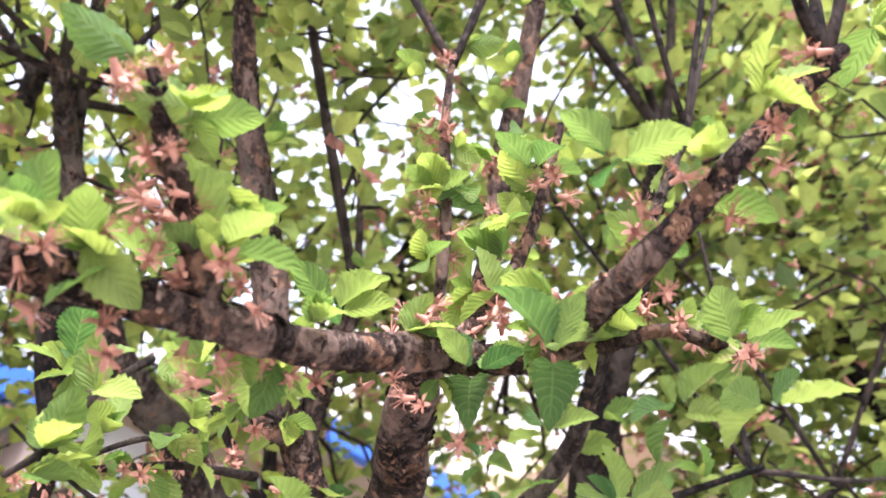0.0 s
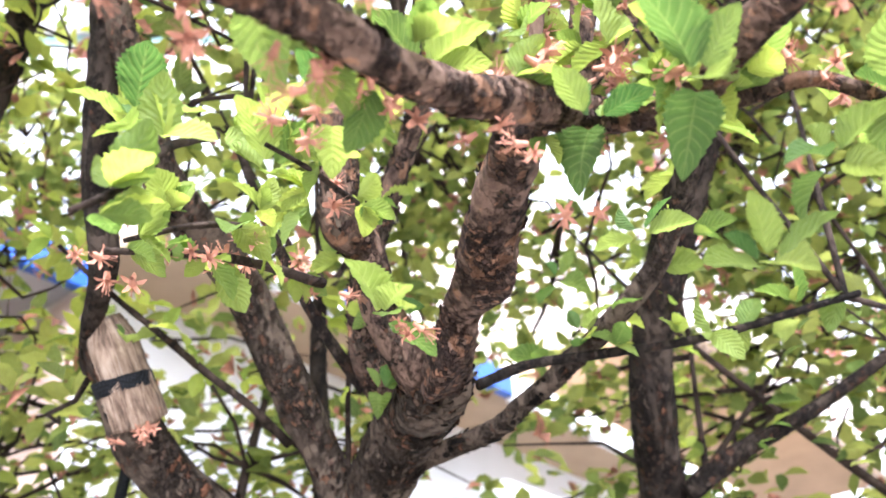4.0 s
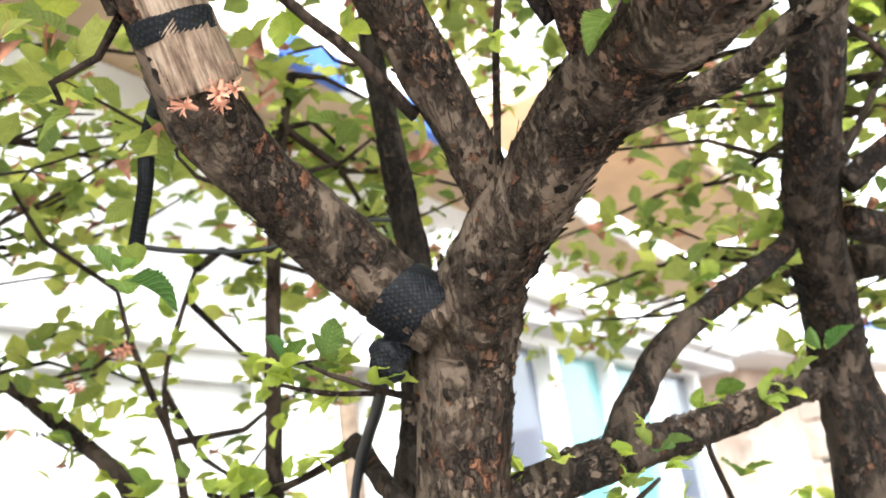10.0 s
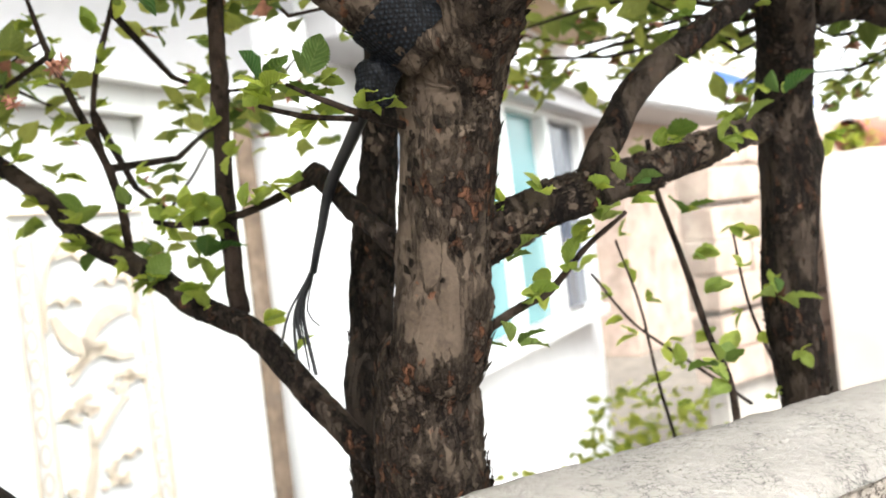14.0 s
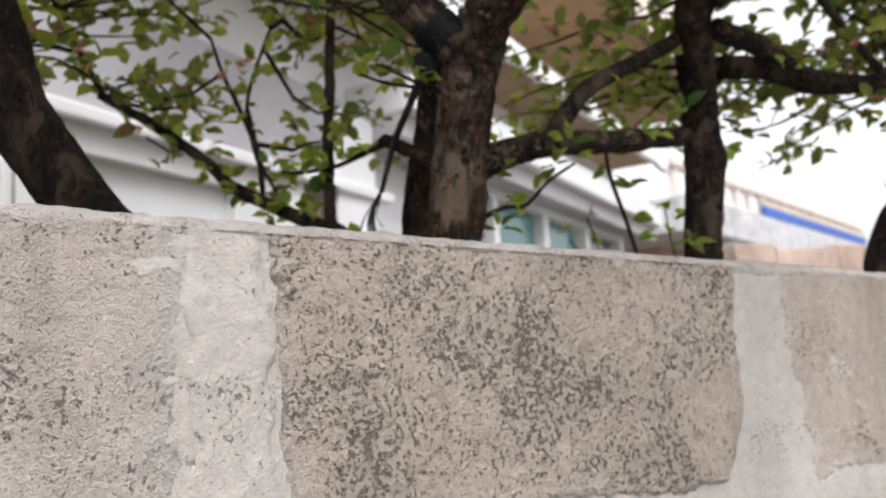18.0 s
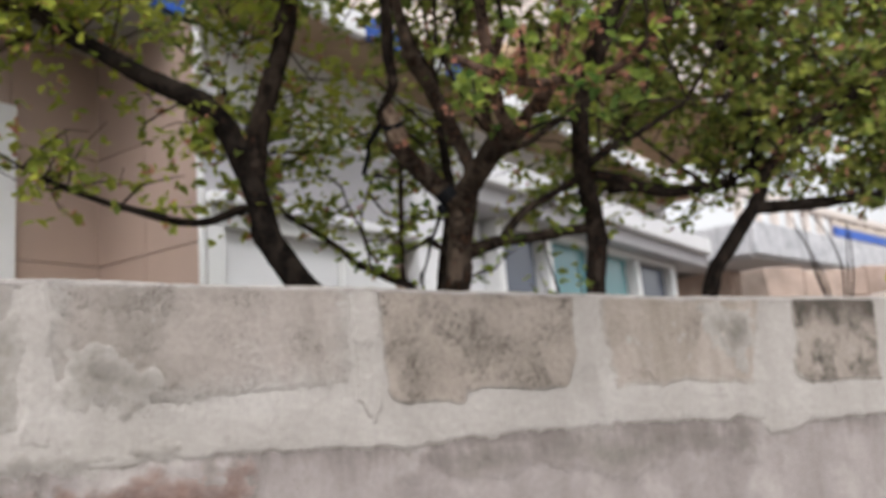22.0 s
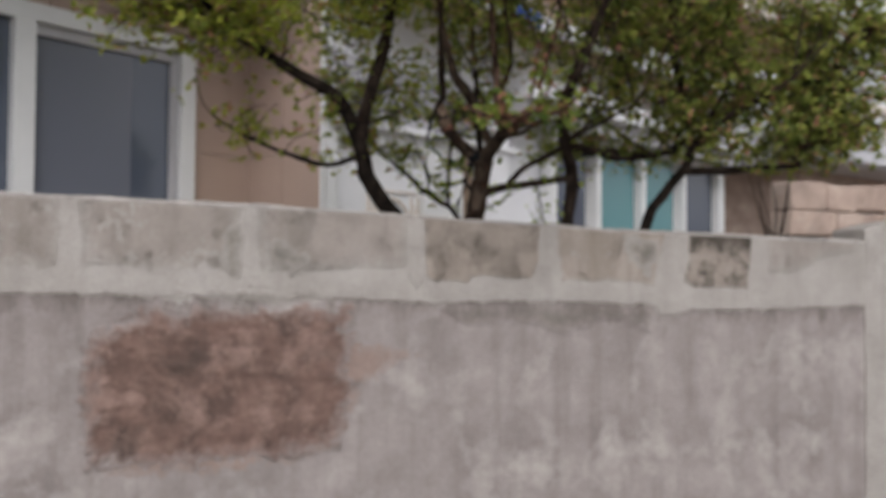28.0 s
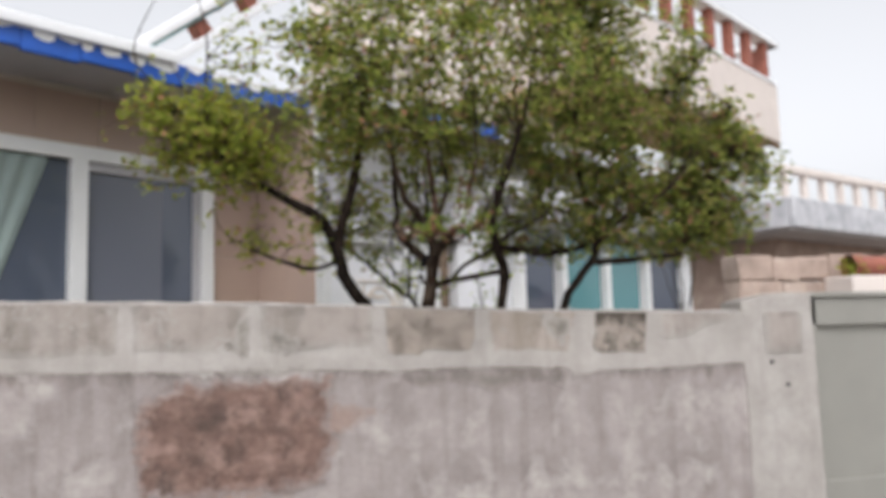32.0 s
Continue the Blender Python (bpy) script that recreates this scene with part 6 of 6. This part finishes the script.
SPURS_FRONT = [(0.298, -0.301, 1.838), (0.244, -0.295, 1.892), (0.257, -0.335, 1.878), (0.198, -0.254, 1.941), (0.16, -0.261, 1.901), (0.094, -0.22, 1.918), (0.074, -0.336, 1.889), (0.136, -0.34, 1.895), (0.334, -0.351, 1.858), (0.315, -0.325, 1.868), (0.249, -0.259, 2.023),
               (0.282, -0.31, 2.003), (0.268, -0.384, 1.934), (0.147, -0.211, 1.912), (0.122, -0.304, 1.907), (0.209, -0.159, 1.882), (0.34, -0.341, 1.893)]
SPURS_BACK = [(0.36, -0.085, 1.931), (0.239, -0.072, 1.936), (0.159, 0.069, 2.033), (0.102, 0.086, 1.975), (0.08, 0.135, 1.84), (0.253, -0.022, 1.909), (0.344, -0.095, 1.961), (0.347, -0.177, 1.941), (0.105, 0.273, 1.886), (0.546, 0.154, 1.795), (0.377, 0.152, 1.741), (0.361, 0.164, 1.721),
              (0.172, 0.193, 1.809), (0.189, 0.182, 1.809), (0.294, 0.174, 1.704), (0.296, 0.175, 1.657), (0.163, 0.421, 1.77), (0.195, 0.376, 1.727), (0.459, 0.161, 1.618), (0.555, 0.178, 1.651)]
for i, p in enumerate(SPURS_FRONT):
    spur(p, 5, 0.0245, shrub, seed=i)
for i, p in enumerate(SPURS_BACK):
    spur(p, 4, 0.021, shrub, seed=50 + i)

# more leaves on the boughs close to the path
NV, NF, NU = leaf_template(15, True, 0.42, 0.2, 4, 0.012)


def near_foliage(keys, owner, gap, size, material, per, seed, start=0.15):
    r = np.random.default_rng(seed)
    at, along = [], []
    for key in keys:
        q = spline(BOUGHS[key], gap)
        for i in range(int(len(q) * start), len(q)):
            if q[i][2] < 1.52:
                continue
            a = r.uniform(0, 2 * np.pi)
            side = np.array([math.cos(a), math.sin(a), 0.5 + 0.3 * r.normal()])
            side /= np.linalg.norm(side)
            root = q[i][:3] + side * (q[i][3] + r.uniform(0.002, 0.014))
            for _ in range(per):
                d = side * 0.8 + r.normal(size=3) * 0.55
                at.append(root)
                along.append(d / np.linalg.norm(d))
    at, d = np.array(at), np.array(along)
    ok = clear_of_path(at + d * size * 0.5, 0.15)
    at, d = at[ok], d[ok]
    n = len(at)
    ref = np.tile([0.0, 0.0, 1.0], (n, 1)) + 0.45 * r.normal(size=(n, 3))
    s = np.cross(ref, d)
    s /= np.maximum(np.linalg.norm(s, axis=1, keepdims=True), 1e-6)
    u = np.cross(d, s)
    sz = size * r.uniform(0.5, 1.15, n)
    v = at[:, None, :] + sz[:, None, None] * (NV[None, :, 0:1] * d[:, None] + NV[None, :, 1:2] * s[:, None] + NV[None, :, 2:3] * u[:, None])
    faces = (NF[None] + (np.arange(n) * len(NV))[:, None, None]).reshape(-1, 4)
    ob = link_mesh("foliage", mesh_from("foliage", v.reshape(-1, 3), faces, np.tile(NU, (n, 1))), material, owner, "toothed downy young leaves in spurs")
    ob["kind"] = "stuff"


near_foliage(["front_l", "front_r", "front_r2", "front_u1", "front_u2", "front_u3", "r3", "twig_x", "twig_y", "twig_z", "twig_q"], shrub, 0.02, 0.022, M_NEAR, 4, 3)
# twigs before the white wall get the leaf with backlight in its colour
near_foliage(["twig_a", "twig_b", "stub_twig", "twig_l", "twig_l2", "twig_r", "twig_v", "twig_w", "stem", "limb4", "twig_s", "twig_t", "twig_u"], shrub, 0.024, 0.0175, M_BACKLIT, 3, 4, 0.3)
near_foliage(["right_trunk", "big_branch", "low_left", "stub_twig"], shrub, 0.05, 0.018, M_BACKLIT, 4, 8, 0.3)
near_foliage(["rb2", "rb", "l1", "limb3", "low_left", "big_up"], shrub, 0.04, 0.024, M_NEAR, 3, 5, 0.45)
near_foliage(["twig_r2", "rt_a", "rt_b", "rt_c"], shrub_right, 0.03, 0.024, M_NEAR, 3, 6, 0.2)
near_foliage(["ls_low", "ls_up"], shrub_left, 0.03, 0.026, M_FOLIAGE_PALE, 3, 7, 0.2)

# peeling scales of bark
def flakes(keys, owner, count, size, material, seed):
    r = np.random.default_rng(seed)
    verts, faces = [], []
    for key in keys:
        q = spline(BOUGHS[key], 0.004)
        q = q[q[:, 2] > 1.5]
        tan = np.gradient(q[:, :3], axis=0)
        for _ in range(count):
            i = r.integers(2, len(q) - 2)
            t = tan[i] / np.linalg.norm(tan[i])
            nrm = np.cross(t, r.normal(size=3))
            nrm /= np.linalg.norm(nrm)
            if noise.noise(Vector((q[i, :3] + nrm * q[i, 3]) * 30 + seed)) < 0.02:
                continue
            w = np.cross(nrm, t)
            tw = r.normal() * 0.35
            t2, w2 = t * math.cos(tw) + w * math.sin(tw), w * math.cos(tw) - t * math.sin(tw)
            c = q[i, :3] + nrm * q[i, 3] * 1.0
            a, b = size * r.uniform(0.4, 1.3), size * r.uniform(0.25, 0.7)
            lift = size * r.uniform(0.1, 0.7)
            k = len(verts)
            verts += [c - t2 * a - w2 * b * 0.6, c - t2 * a * 0.9 + w2 * b * 0.7, c + t2 * a * 0.2 + w2 * b + nrm * lift * 0.5, c + t2 * a + w2 * b * 0.3 + nrm * lift, c + t2 * a * 0.8 - w2 * b * 0.6 + nrm * lift * 0.8, c - t2 * a * 0.1 - w2 * b + nrm * lift * 0.3]
            faces.append((k, k + 1, k + 2, k + 3, k + 4, k + 5))
    ob = link_mesh("bark_scale", mesh_from("bark_scale", verts, faces, smooth=False), material, owner, "small peeling scales of bark")
    ob["kind"] = "stuff"


flakes(["trunk"], shrub, 3200, 0.0046, M_TRUNK, 1)
flakes(["trunk"], shrub, 700, 0.0038, M_DARK, 11)
flakes(["cut_limb", "back_trunk", "big_branch", "crotch_limb", "l1", "limb3"], shrub, 900, 0.0038, M_TRUNK, 2)
flakes(["cut_limb", "crotch_limb", "r1", "l1", "limb3", "rb"], shrub, 320, 0.0036, M_DARK, 12)
flakes(["r1", "l1", "front_l", "front_r", "front_u1", "crotch_limb", "limb3"], shrub, 900, 0.003, M_BRANCH, 3)
flakes(["right_trunk"], shrub_right, 1600, 0.0042, M_MID, 4)
flakes(["right_trunk"], shrub_right, 1200, 0.004, M_DARK, 14)
# withered flowers: pink calyx, spread stamens
def calyx_mesh(name, seed):
    r = random.Random(seed)
    verts, faces = [], []
    tube_n = 6
    for z, rad in ((0, 0.0012), (0.004, 0.0018), (0.006, 0.0024)):
        for i in range(tube_n):
            a = 2 * math.pi * i / tube_n
            verts.append((rad * math.cos(a), rad * math.sin(a), z))
    for j in range(2):
        for i in range(tube_n):
            faces.append((j * 6 + i, j * 6 + (i + 1) % 6, (j + 1) * 6 + (i + 1) % 6, (j + 1) * 6 + i))
    for i in range(5):
        a = 2 * math.pi * i / 5 + r.uniform(-0.2, 0.2)
        k = len(verts)
        c, s = math.cos(a), math.sin(a)
        for rad, w, z in ((0.002, 0.0012, 0.006), (0.005, 0.0014, 0.0065), (0.0075, 0.0003, 0.0045 + r.uniform(-0.001, 0.003))):
            verts += [(rad * c - w * s, rad * s + w * c, z), (rad * c + w * s, rad * s - w * c, z)]
        faces += [(k, k + 1, k + 3, k + 2), (k + 2, k + 3, k + 5, k + 4)]
    for i in range(16):
        a, el = r.uniform(0, 6.28), r.uniform(0.5, 1.4)
        d = Vector((math.cos(a) * math.cos(el), math.sin(a) * math.cos(el), math.sin(el)))
        s = d.cross(Vector((0.2, 0.3, 0.9))).normalized() * 0.00025
        p, e = Vector((0, 0, 0.005)), Vector((0, 0, 0.005)) + d * r.uniform(0.006, 0.01)
        k = len(verts)
        verts += [tuple(p - s), tuple(p + s), tuple(e + s), tuple(e - s), tuple(e + s * 3 + d * 0.0007), tuple(e - s * 3 + d * 0.0007)]
        faces += [(k, k + 1, k + 2, k + 3), (k + 3, k + 2, k + 4, k + 5)]
    mesh = mesh_from(name, verts, faces)
    mesh.materials.append(M_CALYX)
    return mesh


calyxes = [calyx_mesh("calyx", s) for s in range(4)]
FLOWERS = [(0.141, -0.336, 1.888), (0.115, -0.346, 1.898), (0.225, -0.283, 1.887), (0.177, -0.199, 1.915), (0.254, -0.278, 2.061), (0.279, -0.391, 1.92), (0.297, -0.401, 1.915), (0.307, -0.395, 1.91), (0.225, -0.162, 1.878), (0.146, -0.273, 1.89), (0.264, -0.262, 1.883), (0.256, -0.253, 2.011),
           (0.124, 0.108, 1.925), (0.13, 0.112, 1.94), (0.118, 0.104, 1.917), (0.252, -0.07, 1.93), (0.104, 0.326, 1.853), (0.075, 0.3, 1.83)]
r = random.Random(5)
near = [spline(BOUGHS[k], 0.03) for k in ("front_l", "front_r", "front_u1", "front_u2", "front_u3", "front_r2", "r3", "twig_x")]
spots = [Vector(p) for p in FLOWERS] + [Vector(q[:3]) + Vector((r.gauss(0, 1), r.gauss(0, 1), r.gauss(0, 1))).normalized() * (q[3] + 0.006) for line in near for q in line]
for p in spots:
    for _ in range(2 if r.random() < 0.6 else 3):
        at = p + Vector((r.gauss(0, 0.005), r.gauss(0, 0.005), r.gauss(0, 0.005)))
        ob = new("calyx", r.choice(calyxes))
        ob.parent = shrub
        k = r.uniform(0.6, 0.95)
        ob.matrix_local = Matrix.Translation(at) @ Euler((r.uniform(0, 6), r.uniform(0, 6), r.uniform(0, 6))).to_matrix().to_4x4() @ Matrix.Diagonal((k, k, k, 1))
# the one flower that still has petals
flower = new("flower", calyxes[0])
flower.parent = shrub
flower["label"] = "last white flower with wilting petals"
flower.matrix_local = Matrix.Translation((0.289, -0.367, 1.886)) @ Matrix.Diagonal((0.7, 0.7, 0.7, 1))
for i in range(4):
    verts, faces = [], []
    for a in range(7):
        for b in range(5):
            x, y = a / 6, b / 4 - 0.5
            w = 0.009 * math.sin(math.pi * min(1, 0.12 + 0.8 * x)) ** 0.7
            verts.append((0.014 * x, 2 * y * w, 0.003 * math.sin(x * 3) + 0.005 * y * y + 0.001 * math.sin(y * 14 + x * 9)))
    faces = [(a * 5 + b, a * 5 + b + 1, (a + 1) * 5 + b + 1, (a + 1) * 5 + b) for a in range(6) for b in range(4)]
    ob = link_mesh("petal", mesh_from("petal", verts, faces), M_PETAL, flower, "wilting white petal")
    ob.matrix_local = flower.matrix_local.inverted() @ Matrix.Translation((0.289, -0.367, 1.888)) @ Euler((0.6 + i, 0.9, 1.5 * i)).to_matrix().to_4x4()

# calyx remnants scattered through the crowns
for o in shoots:
    pts = np.concatenate(leaves_at[o]) if leaves_at[o] else np.zeros((0, 3))
    pts = pts[nrng.random(len(pts)) < 0.2]
    pts = pts[clear_of_path(pts)]
    n = len(pts)
    if not n:
        continue
    d = nrng.normal(size=(n, 5, 3)) * 0.006
    v = np.concatenate([pts[:, None], pts[:, None] + d], axis=1).reshape(-1, 3)
    f = np.concatenate([np.stack([np.arange(n) * 6, np.arange(n) * 6 + 1 + k, np.arange(n) * 6 + 1 + (k + 1) % 5], 1) for k in range(5)])
    link_mesh("calyx_remnant", mesh_from("calyx_remnant", v, f, smooth=False), M_CALYX, o, "withered red-brown flower remnants")["kind"] = "stuff"

# low green bush and bare twigs in the yard
bush = thing("low_bush", "low bright green bush under the porch window", "bush", (1.15, 0.95, 0.3))
pts = nrng.normal(size=(8000, 3))
pts = pts / np.linalg.norm(pts, axis=1, keepdims=True) * nrng.uniform(0.3, 1, (8000, 1)) ** 0.5 * np.array([0.42, 0.25, 0.5])
pts = pts * (1 + 0.18 * np.sin(pts[:, :1] * 17)) + np.array([0, 0, 0.55])
foliage("foliage", bush, pts, 0.03, M_FOLIAGE_PALE, "small bright leaves")
for i in range(9):
    a = i * 0.7
    v, f, uv = tube([(0.02 * math.cos(a), 0.02 * math.sin(a), -0.3, 0.006), (0.1 * math.cos(a), 0.07 * math.sin(a), 0.2, 0.005), (0.28 * math.cos(a), 0.16 * math.sin(a), 0.75, 0.002)], 6, 0.05, 0.1, i, fine=False)
    link_mesh("stem", mesh_from("stem", v, f, uv), M_TWIG, bush)
weed = thing("weed", "small bright green weed growing on the low wall", "plant", (4.78, 2.42, 1.955))
pts = nrng.normal(size=(160, 3)) * np.array([0.06, 0.04, 0.035]) + np.array([0, 0, 0.07])
foliage("foliage", weed, np.abs(pts) * np.sign(pts * np.array([1, 1, 0]) + np.array([0, 0, 1])), 0.045, M_FOLIAGE_PALE, "small bright leaves")
bare = thing("bare_shrub", "small leafless twiggy shrub beside the gate pillar", "shrub", (1.8, 0.55, 0.0))
for i in range(6):
    a, s = i * 1.9, rng.uniform(0.5, 1)
    x, y = math.cos(a) * 0.15 * s, math.sin(a) * 0.1 * s
    v, f, uv = tube([(0.01 * math.cos(a), 0, 0.3, 0.006), (x * 0.15, y * 0.1, 1.4, 0.0045), (x * 0.6 + 0.03 * math.sin(i), y, 1.68 + 0.1 * s, 0.0028), (x * 1.3, y * 1.3 + 0.03, 1.82 + 0.16 * s, 0.0012)], 6, 0.04, 0.15, i, 0.6, fine=False)
    link_mesh("twig", mesh_from("twig", v, f, uv), M_TWIG, bare)
